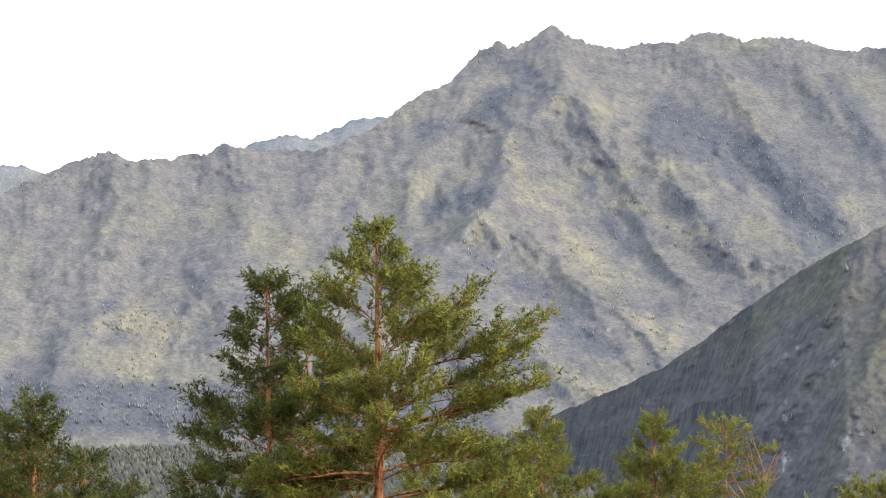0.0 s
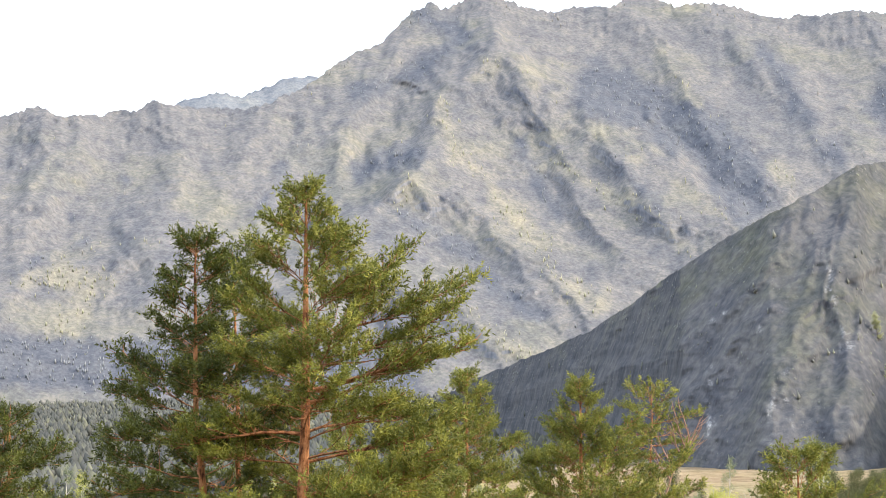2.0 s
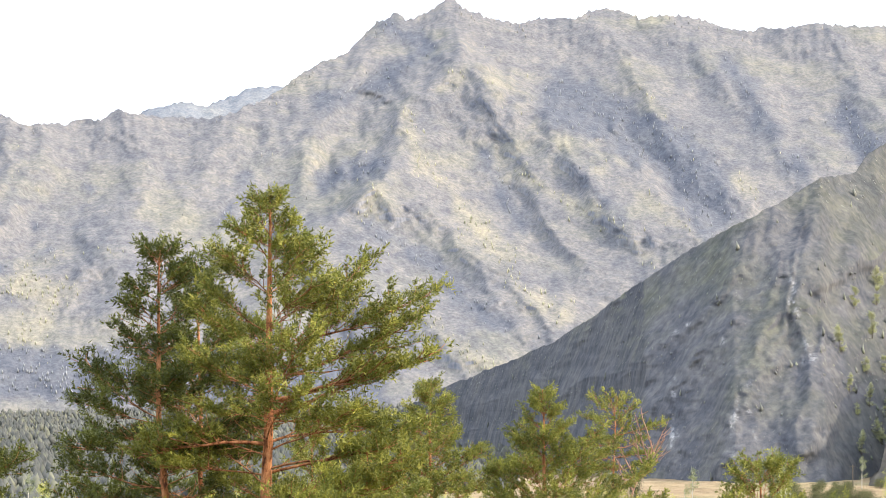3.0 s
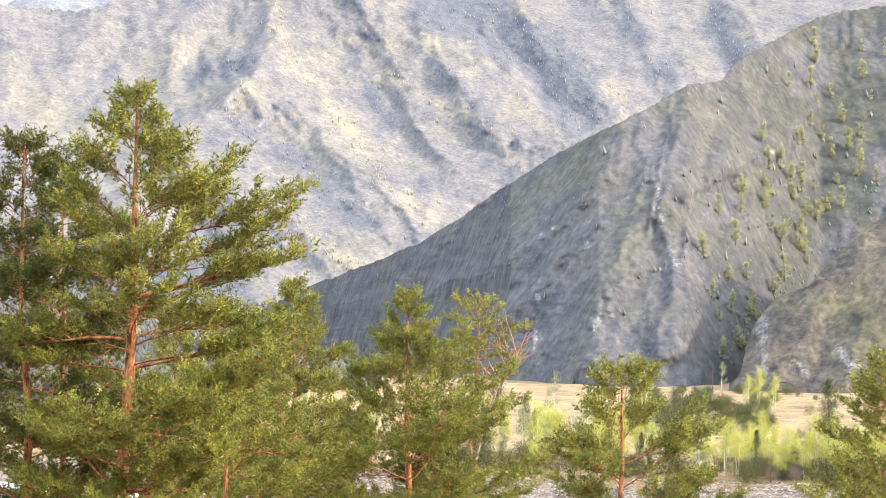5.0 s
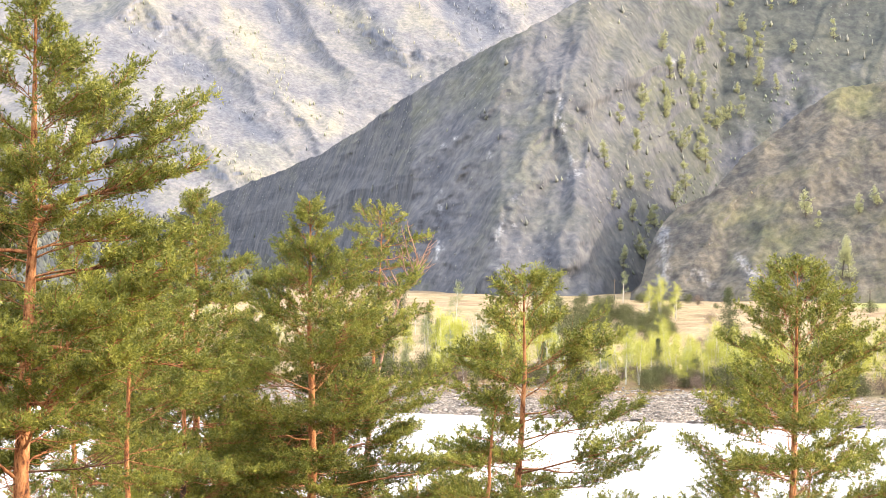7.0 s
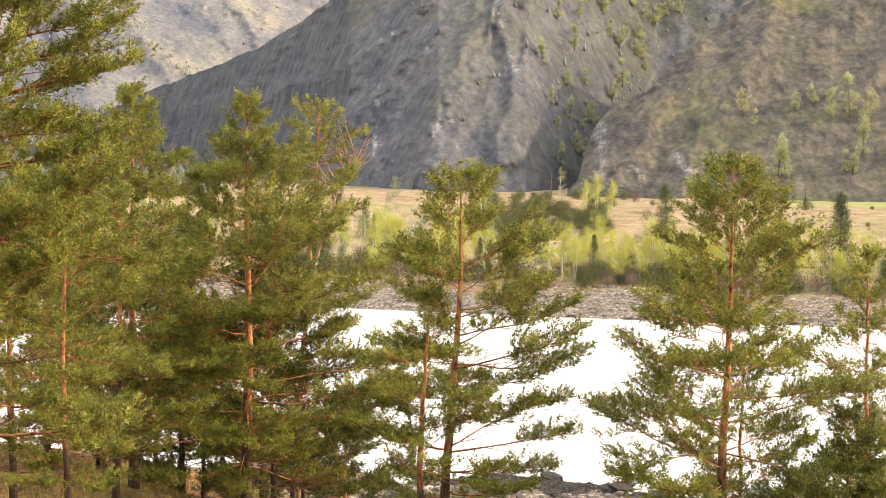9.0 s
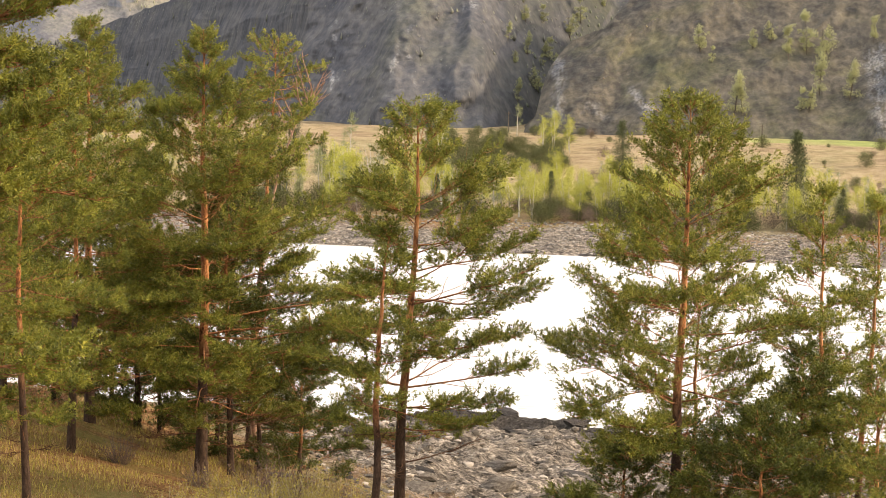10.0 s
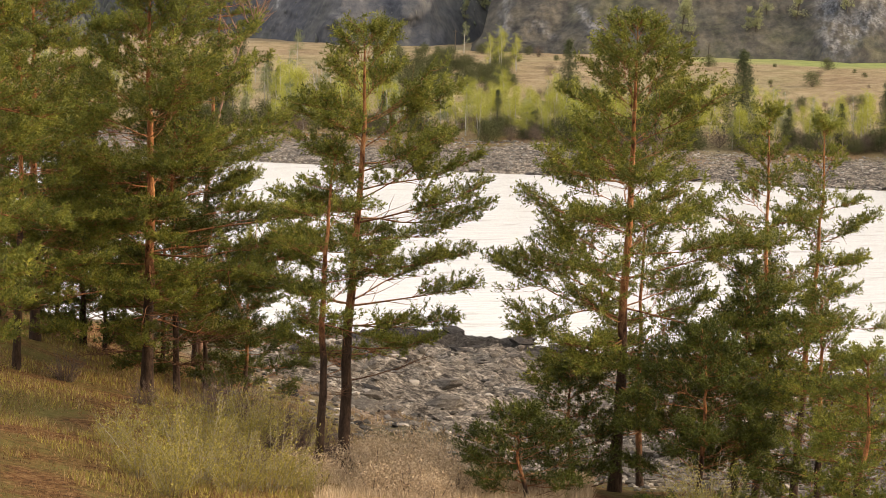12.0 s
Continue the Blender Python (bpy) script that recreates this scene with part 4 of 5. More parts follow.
for az, r, el, seed in ((0.1, 124, -4.6, 51), (1.3, 120, -4.9, 42), (2.6, 122, -5.2, 43), (3.7, 118, -5.4, 44), (5.0, 116, -5.6, 52), (6.0, 114, -6.2, 45), (6.9, 112, -7.4, 46)):
    pine_to(az, r, el, seed, "dark young pine behind the stand", girth=0.12, crown_from=0.03, spread=3.3, limbs=40, needle_mat=NEEDLES_SHADED, shape=FULL, bare=0.0)


# ---- broadleaf trees of the far bank and the hill ----
def leaf_cloud(centres, sizes, rs, count, leaf):
    """Loose clumps of small leaves."""
    n = len(centres)
    p = centres[:, None] + rs.normal(size=(n, count, 3)) * sizes[:, None, None] * [1, 1, 0.8]
    p = p.reshape(-1, 3)
    a, b = unit(rs.normal(size=p.shape)), unit(rs.normal(size=p.shape))
    k = leaf * rs.uniform(0.6, 1.3, (len(p), 1))
    V = np.stack([p - a * k, p + b * k * 0.7, p + a * k], 1).reshape(-1, 3)
    return V, np.arange(len(V)).reshape(-1, 3)


def birch(name, label, category, height, spread, seed, leaf_mat, bark, stems=1, clumps=40, count=34, low=0.3, leaf=0.13, bare=False):
    rs = np.random.RandomState(seed)
    tree = tagged(new(name), label, category, label)
    crown = []
    for q in range(stems):
        a = rs.uniform(0, 6.28)
        out = spread * (0.0 if stems == 1 else rs.uniform(0.2, 0.6))
        s = np.linspace(0, 1, 9)
        hh = height * (1 if q == 0 else rs.uniform(0.7, 0.95))
        bend = np.cumsum(rs.normal(0, 0.12, (9, 2)), 0) * s[:, None]
        axis = np.stack([math.cos(a) * out * s + bend[:, 0], math.sin(a) * out * s + bend[:, 1], s * hh], -1)
        paths = [(axis, (0.012 * height + 0.02) * (1 - s) + 0.015)]
        for k in range(11):
            h = rs.uniform(low, 0.95)
            base = np.array([np.interp(h, s, axis[:, i]) for i in range(3)])
            ln = spread * rs.uniform(0.5, 1.1) * (1.15 - h)
            lp = limb_path(base, rs.uniform(0, 6.28), rs.uniform(0.5, 1.0), ln, 0.0, rs, 4)
            paths.append((lp, np.linspace(0.006 * height, 0.01, 5)))
            crown += [lp[2], lp[3], lp[4]]
        V, F = tubes(paths, 4)
        part("trunk", mesh_from("trunk", V, F, bark, True), tree, "slender pale trunk with limbs")
    if not bare:
        crown = np.array(crown)
        c = crown[rs.randint(0, len(crown), clumps)] + rs.normal(0, 0.12 * spread, (clumps, 3))
        V, F = leaf_cloud(c, rs.uniform(0.07, 0.15, clumps) * spread, rs, count, leaf)
        part("crown", mesh_from("crown", V, F, leaf_mat), tree, "airy leaf crown")
    return tree


def conifer(label, height, spread, seed, mat):
    """A distant conifer with layered boughs."""
    rs = np.random.RandomState(seed)
    tree = tagged(new("conifer_tree"), label, "conifer", label)
    V, F = tubes([(np.stack([np.zeros(5), np.zeros(5), np.linspace(0, height, 5)], -1), np.linspace(0.16, 0.02, 5))], 6)
    part("trunk", mesh_from("trunk", V, F, POLE_WOOD, True), tree)
    h = rs.uniform(0.08, 1, 260) ** 1.1
    a, f = rs.uniform(0, 6.28, 260), rs.uniform(0.15, 1, 260)
    rr = spread * np.maximum(1.02 - h, 0) ** 0.75 * f
    c = np.stack([np.cos(a) * rr, np.sin(a) * rr, h * height - rr * 0.25], -1)
    V, F = leaf_cloud(c, 0.2 + 0.12 * spread * (1.1 - h), rs, 46, 0.12)
    part("crown", mesh_from("crown", V, F, mat), tree, "dark layered boughs")
    return tree


def shrub(name, label, width, height, seed, mat, clumps=26, count=30, leaf=0.09, twig_mat=None):
    rs = np.random.RandomState(seed)
    bush = tagged(new(name), label, "shrub", label)
    paths = [(limb_path(np.zeros(3), rs.uniform(0, 6.28), rs.uniform(0.7, 1.4), height * rs.uniform(0.6, 1.05), 0.1, rs, 4), np.linspace(0.03, 0.006, 5)) for k in range(14)]
    V, F = tubes(paths, 4)
    part("woody_base", mesh_from("woody_base", V, F, twig_mat or BROWN_TWIG, True), bush)
    a, f, h = rs.uniform(0, 6.28, clumps), rs.rand(clumps) ** 0.5, rs.uniform(0.15, 0.95, clumps)
    rr = width * 0.5 * f * np.sqrt(np.clip(1.1 - h, 0, 1))
    c = np.stack([np.cos(a) * rr, np.sin(a) * rr, h * height], -1)
    V, F = leaf_cloud(c, np.full(clumps, 0.13 * width), rs, count, leaf)
    part("foliage", mesh_from("foliage", V, F, mat), bush)
    return bush


def standing(proto, x, y, turn=0.0, size=1.0, z=None):
    m = Matrix.Translation((x, y, (float(land(x, y)) if z is None else z) - 0.1)) @ Matrix.Rotation(turn, 4, "Z")
    ob = copy_thing(proto, m)
    ob.scale = (size, size, size)
    return ob


# leaf colours paled to put the hill's haze into them
HAZY_LEAF = leafy("hazy_birch_leaves", [(0.0, (0.3, 0.33, 0.18)), (0.6, (0.42, 0.44, 0.25)), (1.0, (0.52, 0.52, 0.32))], 0.25, 0.45)
SOFT_LEAF = leafy("grey_green_leaves", [(0.0, (0.17, 0.21, 0.11)), (1.0, (0.3, 0.33, 0.18))], 0.25, 0.4)
rs = np.random.RandomState(5)
BIRCHES = [birch("birch_tree", "yellow green young birch on the river bank", "birch tree", rs.uniform(10.5, 14), 4.6, 50 + k, BIRCH_LEAF, BIRCH_BARK, 1 + k % 3, 110, 52, leaf=0.14, low=0.14) for k in range(5)]
THIN = [birch("birch_tree", "pale birch just coming into leaf", "birch tree", 12.5, 3.3, 60 + k, SOFT_LEAF, BIRCH_BARK, 1 + k % 2, 50, 50, low=0.2, leaf=0.13) for k in range(3)]
HILL_BIRCHES = [birch("birch_tree", "small yellow green birch on the hillside", "birch tree", 9.5, 2.8, 70 + k, HAZY_LEAF, POLE_WOOD, 1 + k % 2, 70, 52, leaf=0.18, low=0.12) for k in range(4)]
CONIFERS = [conifer("dark green conifer among the birches", 11 + k, 3.3, 80 + k, NEEDLES_FAR) for k in range(3)]
BUSHES = [shrub("bush", "grey green bush on the river terrace", 4.5, 3.4, 90 + k, BUSH_LEAF, 60, 55, 0.13) for k in range(3)]
TWIGGY = [shrub("bush", "brown leafless bush by the bank", 4.0, 2.6, 95 + k, BROWN_TWIG, 36, 50, 0.1) for k in range(2)]


def bank_place(az, v):
    d = np.array([math.sin(radians(az)), math.cos(radians(az))])
    return d * v / float(d @ NV)


# birches, conifers and brush along the far bank
for k in range(195):
    az = rs.uniform(7.5, 24) if k < 180 else rs.uniform(-9, 10)
    x, y = bank_place(az, rs.uniform(436, 468) if k < 180 else rs.uniform(436, 520))
    pool = BIRCHES if rs.rand() < 0.72 else THIN
    standing(pool[rs.randint(len(pool))], x, y, rs.uniform(0, 6.28), rs.uniform(0.42, 0.74))
for k in range(140):
    x, y = bank_place(rs.uniform(5.2, 24), rs.uniform(431, 446))
    pool = BUSHES if rs.rand() < 0.45 else TWIGGY
    standing(pool[rs.randint(len(pool))], x, y, rs.uniform(0, 6.28), rs.uniform(0.6, 1.2))
for az, v, size in ((10.0, 445, 0.6), (12.6, 438, 0.65), (14.2, 470, 1.3), (18.15, 445, 1.5), (17.0, 440, 0.8), (21.4, 440, 1.1), (19.2, 441, 0.6), (7.6, 455, 0.8), (6.4, 452, 0.75), (16.2, 446, 0.9)):
    x, y = bank_place(az, v)
    standing(CONIFERS[rs.randint(3)], x, y, rs.uniform(0, 6.28), size)
for k in range(56):
    x, y = bank_place(rs.uniform(-10, 4) if k < 24 else rs.uniform(5.5, 10.2), rs.uniform(445, 535))
    pool = THIN if rs.rand() < 0.6 else (BIRCHES if rs.rand() < 0.6 else CONIFERS)
    standing(pool[rs.randint(len(pool))], x, y, rs.uniform(0, 6.28), rs.uniform(0.55, 0.95))
# brush on the brown slope of the terrace
for k in range(64):
    az = rs.uniform(9.6, 12.9)
    x, y = bank_place(az, rs.uniform(515, 562))
    standing(BUSHES[rs.randint(3)], x, y, rs.uniform(0, 6.28), rs.uniform(0.6, 1.15))
for k in range(75):
    x, y = bank_place(rs.uniform(10, 23), rs.uniform(478, 610) if k % 2 else rs.uniform(478, 545))
    standing((BUSHES + TWIGGY)[rs.randint(5)], x, y, rs.uniform(0, 6.28), 0.25 + 0.7 * rs.rand() ** 2)
for az, v, size in ((12.65, 545, 0.75), (13.0, 552, 0.6), (12.4, 556, 0.55)):
    x, y = bank_place(az, v)
    standing(BIRCHES[1], x, y, 0.5, size)


# birches on the hill and the spur
def on_sheet(sheet_data, az, el):
    P, A, E, U = sheet_data
    j = int(np.argmin(np.abs(A[0] - az)))
    e = np.degrees(np.arctan2(P[:, j, 2] - EYE, np.hypot(P[:, j, 0], P[:, j, 1])))
    i = int(np.argmax(e >= el))
    return P[i, j]


for k in range(84):
    t = rs.rand()
    az, el = 11.7 + 3.9 * t + rs.normal(0, 0.6), -0.9 + 5.6 * t + rs.normal(0, 0.8)
    if az < 11 or el > 5.5 or el < -2.2:
        continue
    p = on_sheet(HILL_P, az, el)
    standing(HILL_BIRCHES[rs.randint(4)], p[0], p[1], rs.uniform(0, 6.28), rs.uniform(0.4, 0.95), p[2] - 0.5)
for az, el, size in ((15.9, -0.75, 0.9), (16.2, -1.0, 0.5), (17.1, -0.7, 0.7), (17.5, -0.5, 0.7), (17.9, -0.9, 1.0), (18.3, -0.8, 1.2), (18.7, -0.9, 1.1), (16.7, -2.2, 1.2), (16.9, -2.2, 1.0), (18.6, -1.7, 1.2), (19.3, -1.8, 1.1), (20.4, -1.6, 1.0), (19.8, -0.5, 0.8), (21.2, -1.0, 0.9), (18.2, -2.1, 0.7), (18.4, -2.1, 0.8)):
    p = on_sheet(SPUR_P, az, el)
    standing(HILL_BIRCHES[rs.randint(4)], p[0], p[1], rs.uniform(0, 6.28), size, p[2] - 0.4)
for az in (9.3, 9.8, 10.3, 10.9, 11.2, 11.5, 11.8, 12.2, 12.6):
    x, y = at(az, 622)
    standing((THIN + BUSHES)[rs.randint(6)], x, y, rs.uniform(0, 6.28), rs.uniform(0.5, 0.85))
for proto in BIRCHES + THIN + HILL_BIRCHES + CONIFERS + BUSHES + TWIGGY:
    x, y = bank_place(rs.uniform(5.2, 24), rs.uniform(438, 458))
    proto.location = (x, y, float(land(x, y)) - 0.1)
    proto.scale = (0.6, 0.6, 0.6)


# ---- dead tree, poles ----
def dead_tree(az, r, top):
    rs = np.random.RandomState(3)
    x, y = at(az, r)
    z = float(land(x, y))
    tree = tagged(new("dead_tree"), "bare reddish dead pine leaning outwards", "dead tree")
    tree.location = (x, y, z - 0.2)
    h = top - z
    s = np.linspace(0, 1, 10)
    axis = np.stack([2.9 * s ** 4, 0 * s, s * h], -1) + rs.normal(0, 0.05, (10, 3))
    V, F = tubes([(axis, 0.15 * (1 - s) + 0.02)], 8)
    part("trunk", mesh_from("trunk", V, F, DEAD_BARK, True), tree)
    for k in range(16):
        f = rs.uniform(0.72, 1)
        p0 = np.array([np.interp(f, s, axis[:, i]) for i in range(3)])
        a = rs.choice([0.0, 3.1]) + rs.normal(0, 0.5)
        ln = rs.uniform(1.0, 2.2)
        lp = limb_path(p0, a, rs.uniform(0.4, 1.1), ln, 0.3, rs)
        paths = [(lp, np.linspace(0.05, 0.01, 7))]
        for q in range(7):
            i = rs.randint(2, 7)
            paths.append((limb_path(lp[i], a + rs.normal(0, 0.9), rs.uniform(0.2, 1.2), rs.uniform(0.3, 0.8), 0.3, rs, 3), np.linspace(0.02, 0.006, 4)))
        V, F = tubes(paths, 4)
        part("branch", mesh_from("branch", V, F, DEAD_BARK, True), tree)


dead_tree(5.9, 122, EYE + 122 * math.tan(radians(-1.6)))


def pole(x, y, h):
    p = tagged(new("utility_pole"), "weathered wooden pole standing in the meadow", "pole", "poles in the meadow")
    p.location = (x, y, float(land(x, y)) - 0.2)
    V, F = tubes([(np.array([[0, 0, 0], [0, 0, h * 0.5], [0.03, 0, h]]), [0.16, 0.14, 0.12])], 8)
    part("post", mesh_from("post", V, F, POLE_WOOD, True), p)
    V, F = tubes([(np.array([[-0.7, 0, h - 0.5], [0, 0.1, h - 0.5], [0.7, 0, h - 0.5]]), [0.06, 0.06, 0.06])], 4)
    part("crossarm", mesh_from("crossarm", V, F, POLE_WOOD), p)


for az, r in ((17.35, 590), (11.6, 640), (20.9, 660)):
    pole(*at(az, r), 5.5)


# ---- the near shore: rocks ----
def rock_mesh(seed, mat):
    """A broken boulder: a lump cut flat on many sides, with a rough skin."""
    rs = np.random.RandomState(seed)
    bm = bmesh.new()
    bmesh.ops.create_icosphere(bm, subdivisions=3, radius=1.0)
    cuts = [(Vector(unit(rs.normal(size=3))), rs.uniform(0.45, 0.8)) for k in range(11)]
    off = Vector((seed * 3.7, seed * 1.3, 0))
    for v in bm.verts:
        for n, d in cuts:
            over = v.co.dot(n) - d
            if over > 0:
                v.co -= n * over
        v.co *= 1 + 0.16 * noise.fractal(v.co * 2.2 + off, 0.7, 2.1, 4)
        v.co.z *= 0.75
    me = bpy.data.meshes.new("rock")
    bm.to_mesh(me)
    bm.free()
    me.materials.append(mat)
    return me


def rock_material(name, stops):
    m, nt, b = material(name, 0.9, 0.2)
    n = noise_node(nt, 4.5, 10, 0.85)
    nt.links.new(ramp_node(nt, n, stops), b.inputs["Base Color"])
    bump(nt, b, n, 0.8, 0.2)
    return m


PALE_ROCK = rock_material("pale_river_rock", [(0.32, (0.0396, 0.0334, 0.0273)), (0.5, (0.123, 0.106, 0.088)), (0.68, (0.273, 0.246, 0.211))])
# dark boulders, with the waterside shade put into their colour
DARK_ROCK = rock_material("shaded_dark_rock", [(0.3, (0.0182, 0.0164, 0.0152)), (0.55, (0.0547, 0.0486, 0.0438)), (0.75, (0.122, 0.109, 0.1))])
PALE_MESH, DARK_MESH = [rock_mesh(k, PALE_ROCK) for k in range(6)], [rock_mesh(k + 9, DARK_ROCK) for k in range(6)]


def rock(meshes, x, y, size, label, rs, group):
    ob = tagged(new("boulder", meshes[rs.randint(len(meshes))]), label, "boulder", group)
    ob.location = (x, y, float(land(x, y)) + size * 0.12)
    ob.rotation_euler = (rs.uniform(-0.2, 0.2), rs.uniform(-0.2, 0.2), -0.47 + rs.normal(0, 0.5))
    ob.scale = (size * rs.uniform(1.0, 2.4), size * rs.uniform(0.8, 1.2), size * rs.uniform(0.4, 0.7))


rs = np.random.RandomState(21)
for k in range(165):
    x, y = bank_place(rs.uniform(5.0, 24) if k % 2 else rs.uniform(6.0, 15), rs.uniform(204, 232))
    if float(land(x, y)) < -0.6:
        continue
    rock(DARK_MESH, x, y, 0.35 + 0.9 * rs.rand() ** 2, "dark boulder at the water's edge, shade painted in", rs, "boulders at the water's edge")
for k in range(105):
    x, y = bank_place(rs.uniform(6.0, 24) if k % 3 else rs.uniform(8, 14), rs.uniform(100, 208))
    rock(PALE_MESH if rs.rand() < 0.7 and math.hypot(x, y) < 200 else DARK_MESH, x, y, 0.25 + 0.8 * rs.rand() ** 2, "rough grey boulder on the stony shore", rs, "boulders on the shore")
for k in range(24):
    x, y = bank_place(rs.uniform(8.0, 22), rs.uniform(407, 411))
    rock(DARK_MESH, x, y, rs.uniform(0.3, 0.8), "dark boulder on the far bank", rs, "boulders on the far bank")


def stones(name, label, n, az, v, size, mat, seed):
    rs = np.random.RandomState(seed)
    bm = bmesh.new()
    bmesh.ops.create_icosphere(bm, subdivisions=1, radius=1.0)
    base = np.array([q.co[:] for q in bm.verts])
    faces = np.array([[q.index for q in f.verts] for f in bm.faces])
    bm.free()
    pts = np.array([bank_place(a, b) for a, b in zip(rs.uniform(*az, n), rs.uniform(*v, n))])
    z = land(pts[:, 0], pts[:, 1])
    sz = size[0] + (size[1] - size[0]) * rs.rand(n) ** 2.5
    V = base[None] * rs.uniform(0.65, 1.25, (n, len(base), 1)) * (sz[:, None] * np.stack([rs.uniform(0.7, 1.5, n), rs.uniform(0.7, 1.5, n), rs.uniform(0.4, 0.8, n)], -1))[:, None]
    V = V + np.stack([pts[:, 0], pts[:, 1], z + sz * 0.1], -1)[:, None]
    F = faces[None] + (np.arange(n) * len(base))[:, None, None]
    tagged(new(name, mesh_from(name, V.reshape(-1, 3), F.reshape(-1, 3), mat)), label, "stones", kind="stuff")


stones("shore_stones", "loose grey stones along the near shore", 6500, (6, 24), (88, 220), (0.06, 0.3), leafy("grey_stones", [(0.0, (0.04, 0.035, 0.03)), (0.6, (0.15, 0.134, 0.118)), (1.0, (0.42, 0.38, 0.34))], 0.3, 0.0, 0.9), 31)
stones("shore_rocks", "broken grey rocks along the near shore", 700, (6, 24), (92, 222), (0.15, 0.6), PALE_ROCK, 33)
stones("bank_stones", "pale shingle along the far bank", 5000, (5, 24), (409, 434), (0.1, 0.36), leafy("shingle", [(0.0, (0.112, 0.105, 0.0975)), (0.6, (0.255, 0.24, 0.225)), (1.0, (0.375, 0.352, 0.33))], 0.3, 0.0, 0.9), 32)


# ---- grass and shrubs on the near slope ----
PALE_STRAW = leafy("pale_straw", [(0.0, (0.42, 0.31, 0.2)), (0.6, (0.6, 0.46, 0.32)), (1.0, (0.74, 0.6, 0.45))], 0.4, 0.3)
def grass(name, label, n, az, r, tall, mat, seed, lush=0.0):
    rs = np.random.RandomState(seed)
    a, q = np.radians(rs.uniform(*az, n)), rs.uniform(*r, n)
    x, y = q * np.sin(a), q * np.cos(a)
    keep = fractal(x / 5, y / 5, 3) > lush
    x, y = x[keep], y[keep]
    n = len(x)
    p = np.stack([x, y, land(x, y) - 0.03], -1)
    h = rs.uniform(*tall, n)
    lean = rs.normal(0, 0.3, (n, 2)) * h[:, None]
    w = unit(np.concatenate([rs.normal(size=(n, 2)), np.zeros((n, 1))], 1)) * 0.02
    V = np.stack([p - w, p + w, p + np.concatenate([lean, h[:, None]], 1)], 1).reshape(-1, 3)
    tagged(new(name, mesh_from(name, V, np.arange(len(V)).reshape(-1, 3), mat)), label, "grass", kind="stuff")


grass("dry_grass", "dry brown grass on the slope", 60000, (-2, 14), (72, 135), (0.08, 0.34), DRY_STEM, 41, 0.5)
grass("orange_grass", "flattened reddish dead grass on the slope", 42000, (-2, 8), (66, 125), (0.03, 0.12), leafy("reddish_dead_grass", [(0.0, (0.1, 0.05, 0.022)), (0.6, (0.3, 0.16, 0.07)), (1.0, (0.5, 0.32, 0.16))], 0.5, 0.2), 44, 0.4)
grass("straw_grass", "pale straw by the stony shore", 26000, (8.6, 15), (72, 98), (0.2, 0.6), PALE_STRAW, 43, 0.45)
grass("green_grass", "first green grass on the slope", 30000, (-1, 12), (72, 120), (0.1, 0.3), FRESH_LEAF, 42, 0.52)

def twig_bush(name, label, width, height, seed, leaf_mat, stem_mat, stems=70, leaves=34, leaf=0.035):
    """Thin upright stems with small leaves along them."""
    rs = np.random.RandomState(seed)
    bush = tagged(new(name), label, "shrub", label)
    paths, spots = [], []
    for k in range(stems):
        a, out = rs.uniform(0, 6.28), width * 0.32 * rs.rand() ** 0.6
        start = np.array([math.cos(a) * out * 0.5, math.sin(a) * out * 0.5, 0.0])
        lp = limb_path(start, a + rs.normal(0, 0.5), rs.uniform(0.8, 1.5), height * rs.uniform(0.45, 1.1), -0.2, rs, 5)
        paths.append((lp, np.linspace(0.014, 0.004, 6)))
        f = rs.uniform(0.25, 1, leaves) * 5
        spots.append(np.stack([np.interp(f, range(6), lp[:, i]) for i in range(3)], -1) + rs.normal(0, 0.07, (leaves, 3)))
    V, F = tubes(paths, 3)
    part("woody_base", mesh_from("woody_base", V, F, stem_mat, True), bush)
    V, F = leaf_cloud(np.concatenate(spots), np.full(stems * leaves, 0.03), rs, 2, leaf)
    part("foliage", mesh_from("foliage", V, F, leaf_mat), bush)
    return bush


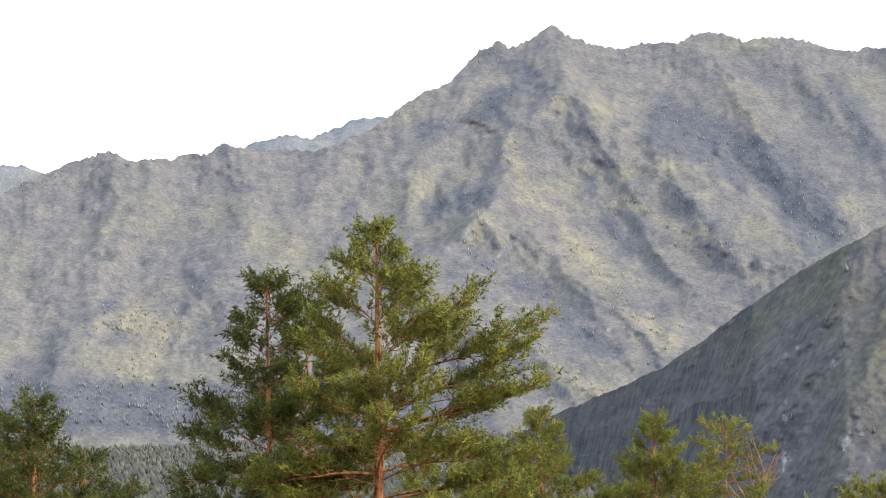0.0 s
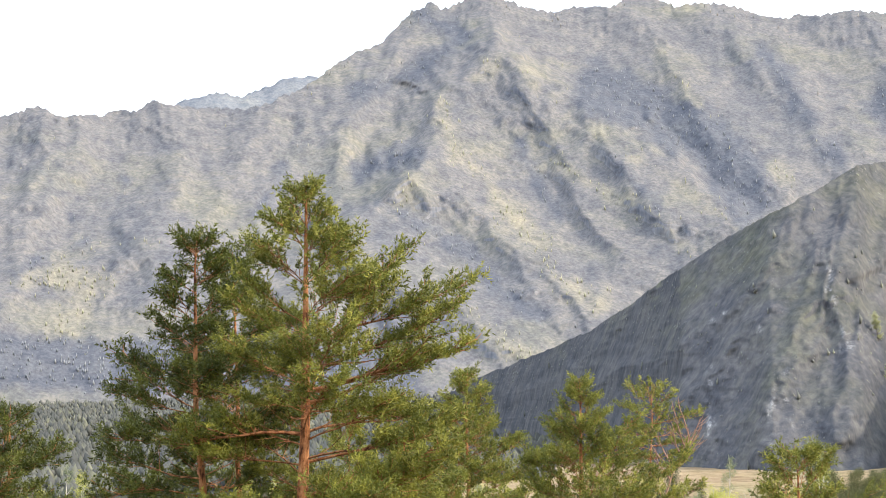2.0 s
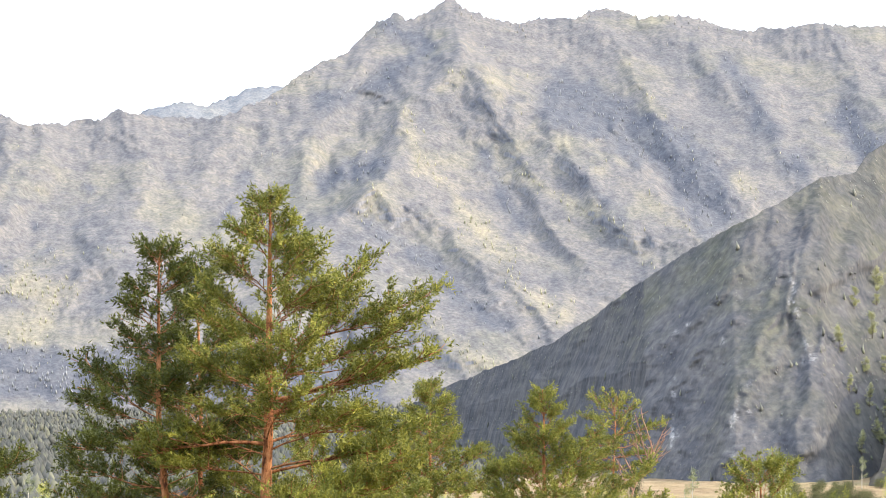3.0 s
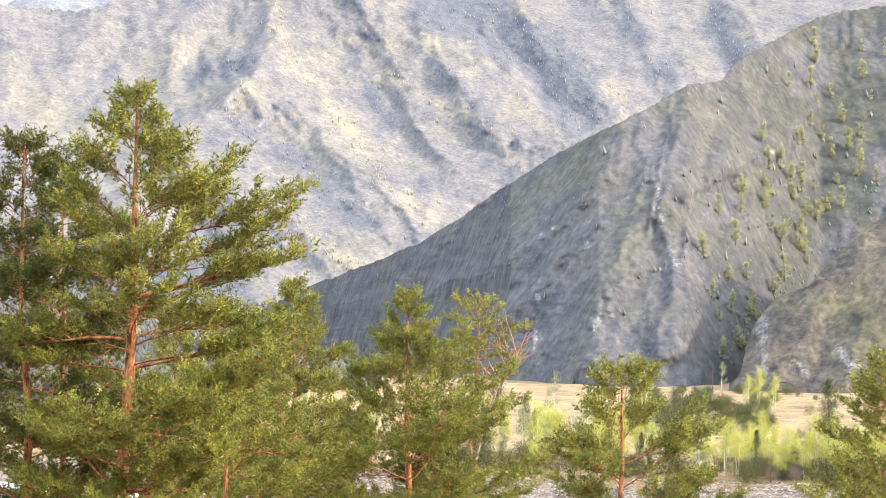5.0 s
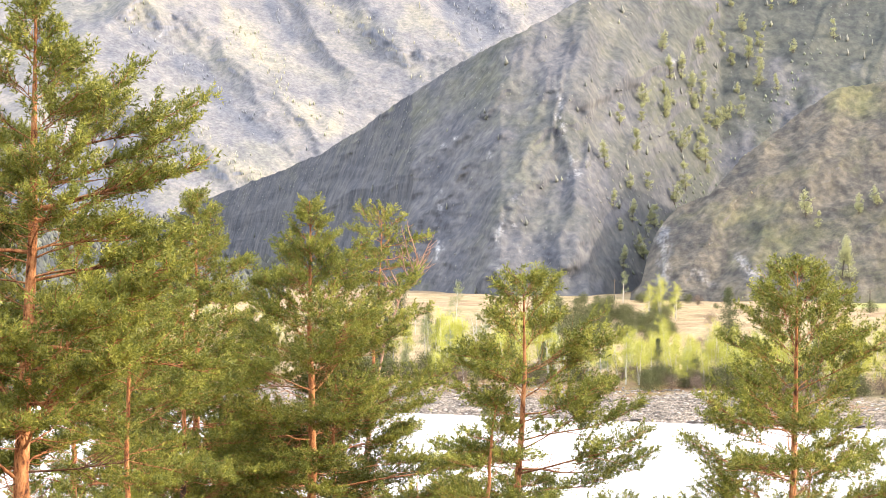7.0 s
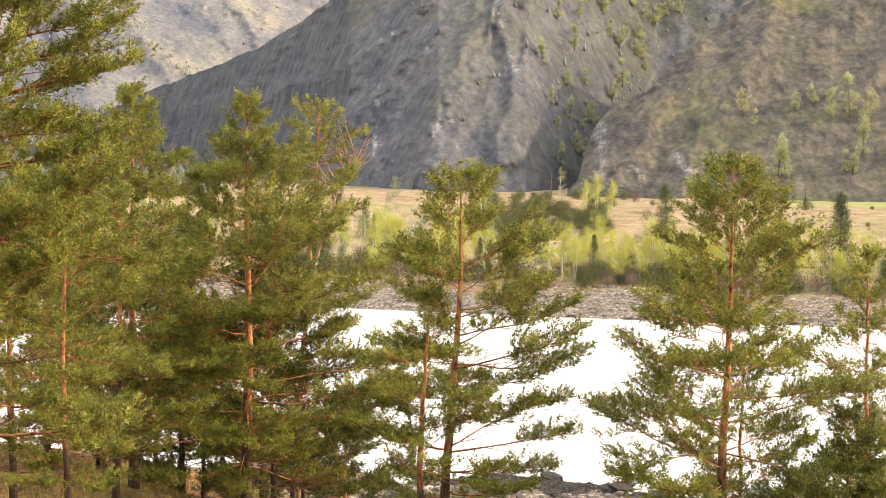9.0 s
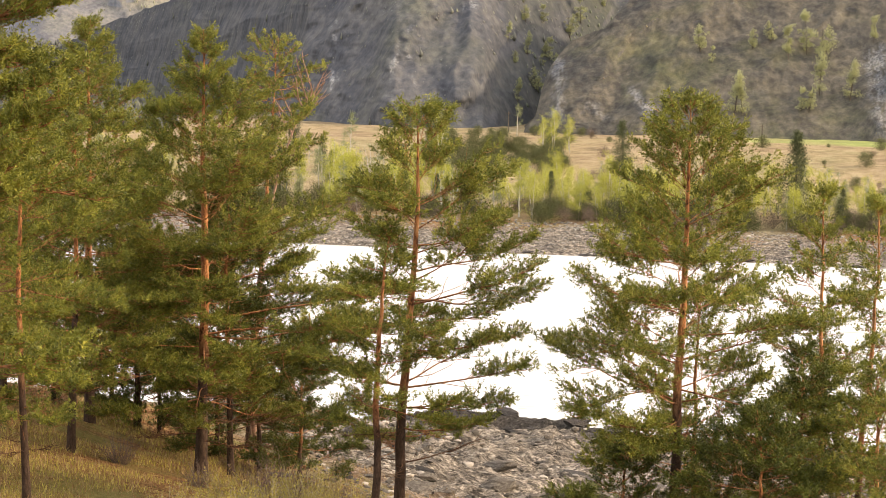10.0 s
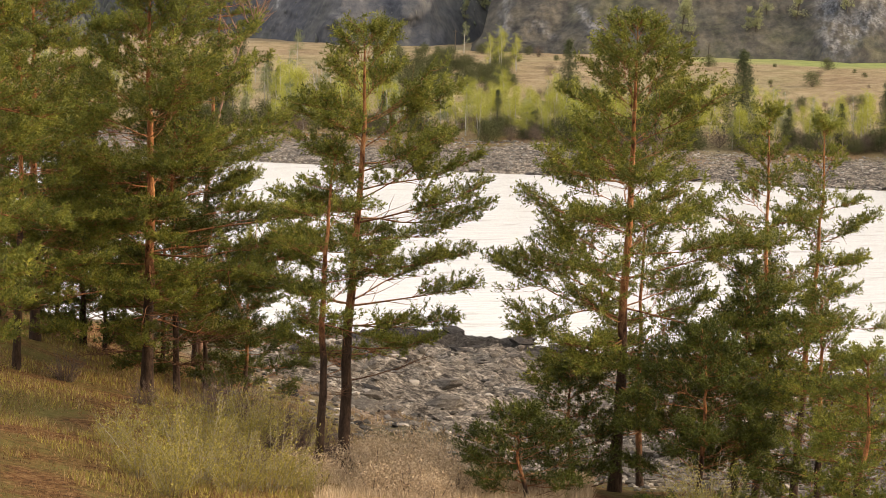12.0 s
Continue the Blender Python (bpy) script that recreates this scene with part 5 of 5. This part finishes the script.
PALE_TWIG = plain_bark("pale_twigs", [(0.3, (0.2, 0.16, 0.1)), (0.7, (0.45, 0.4, 0.28))])
SAPLING = twig_bush("birch_sapling", "thin white stemmed birch sapling on the slope", 1.2, 2.4, 141, FRESH_LEAF, BIRCH_BARK, 4, 60, 0.035)
SAPLING.location = (*at(4.45, 78), float(land(*at(4.45, 78))) - 0.05)
YELLOW = [twig_bush("bush", "yellow green budding bush on the slope", 2.6, 1.9, 120 + k, FRESH_LEAF, PALE_TWIG, 64, 30, 0.04) for k in range(3)]
PURPLE = [twig_bush("bush", "leafless purplish bush below the pines", 2.4, 1.8, 125 + k, leafy("purple_buds", [(0.0, (0.1, 0.06, 0.055)), (1.0, (0.26, 0.17, 0.15))], 0.8, 0.2), BROWN_TWIG, 80, 20, 0.03) for k in range(2)]
STRAW = [shrub("grass_clump", "tall pale dry grass clump", 2.0, 1.1, 130, PALE_STRAW, 40, 60, 0.05)]
for az, r, pool, size in ((3.9, 82, YELLOW, 0.8), (5.0, 79, YELLOW, 1.25), (4.5, 76, YELLOW, 0.9), (5.8, 77, YELLOW, 1.4), (6.7, 75, YELLOW, 1.0), (7.5, 76, YELLOW, 1.2), (8.3, 78, YELLOW, 0.7), (5.3, 73, YELLOW, 0.9), (7.0, 82, PURPLE, 0.9), (8.4, 86, PURPLE, 1.1), (10.4, 84, STRAW, 1.1), (10.0, 82, STRAW, 1.3), (10.7, 79, STRAW, 1.2), (11.4, 84, STRAW, 1.2), (11.9, 81, STRAW, 1.1), (12.6, 84, STRAW, 1.0), (9.4, 84, STRAW, 1.1), (11.3, 77, STRAW, 1.0), (9.9, 78, STRAW, 1.0), (11.0, 82, STRAW, 1.2), (8.7, 80, STRAW, 0.9), (8.2, 92, YELLOW, 1.2), (6.3, 83, YELLOW, 0.8), (7.0, 90, YELLOW, 1.2), (7.6, 92, PURPLE, 1.3), (6.6, 96, PURPLE, 1.2), (7.3, 100, YELLOW, 1.1), (5.9, 98, PURPLE, 1.0), (8.1, 90, PURPLE, 0.9), (10.2, 90, STRAW, 1.2), (10.8, 92, STRAW, 1.3), (9.8, 88, STRAW, 1.0), (11.2, 90, STRAW, 0.9), (9.0, 94, PURPLE, 0.9), (17.7, 76, YELLOW, 1.1), (4.6, 97, PURPLE, 0.7), (2.8, 100, PURPLE, 0.8), (8.0, 82, STRAW, 0.9)):
    x, y = at(az, r)
    standing(pool[int(az * 10) % len(pool)], x, y, az * 7, size)
for k, proto in enumerate(YELLOW + PURPLE + STRAW):
    x, y = at(5.2 + 0.9 * k, 88 + k)
    proto.location = (x, y, float(land(x, y)) - 0.1)
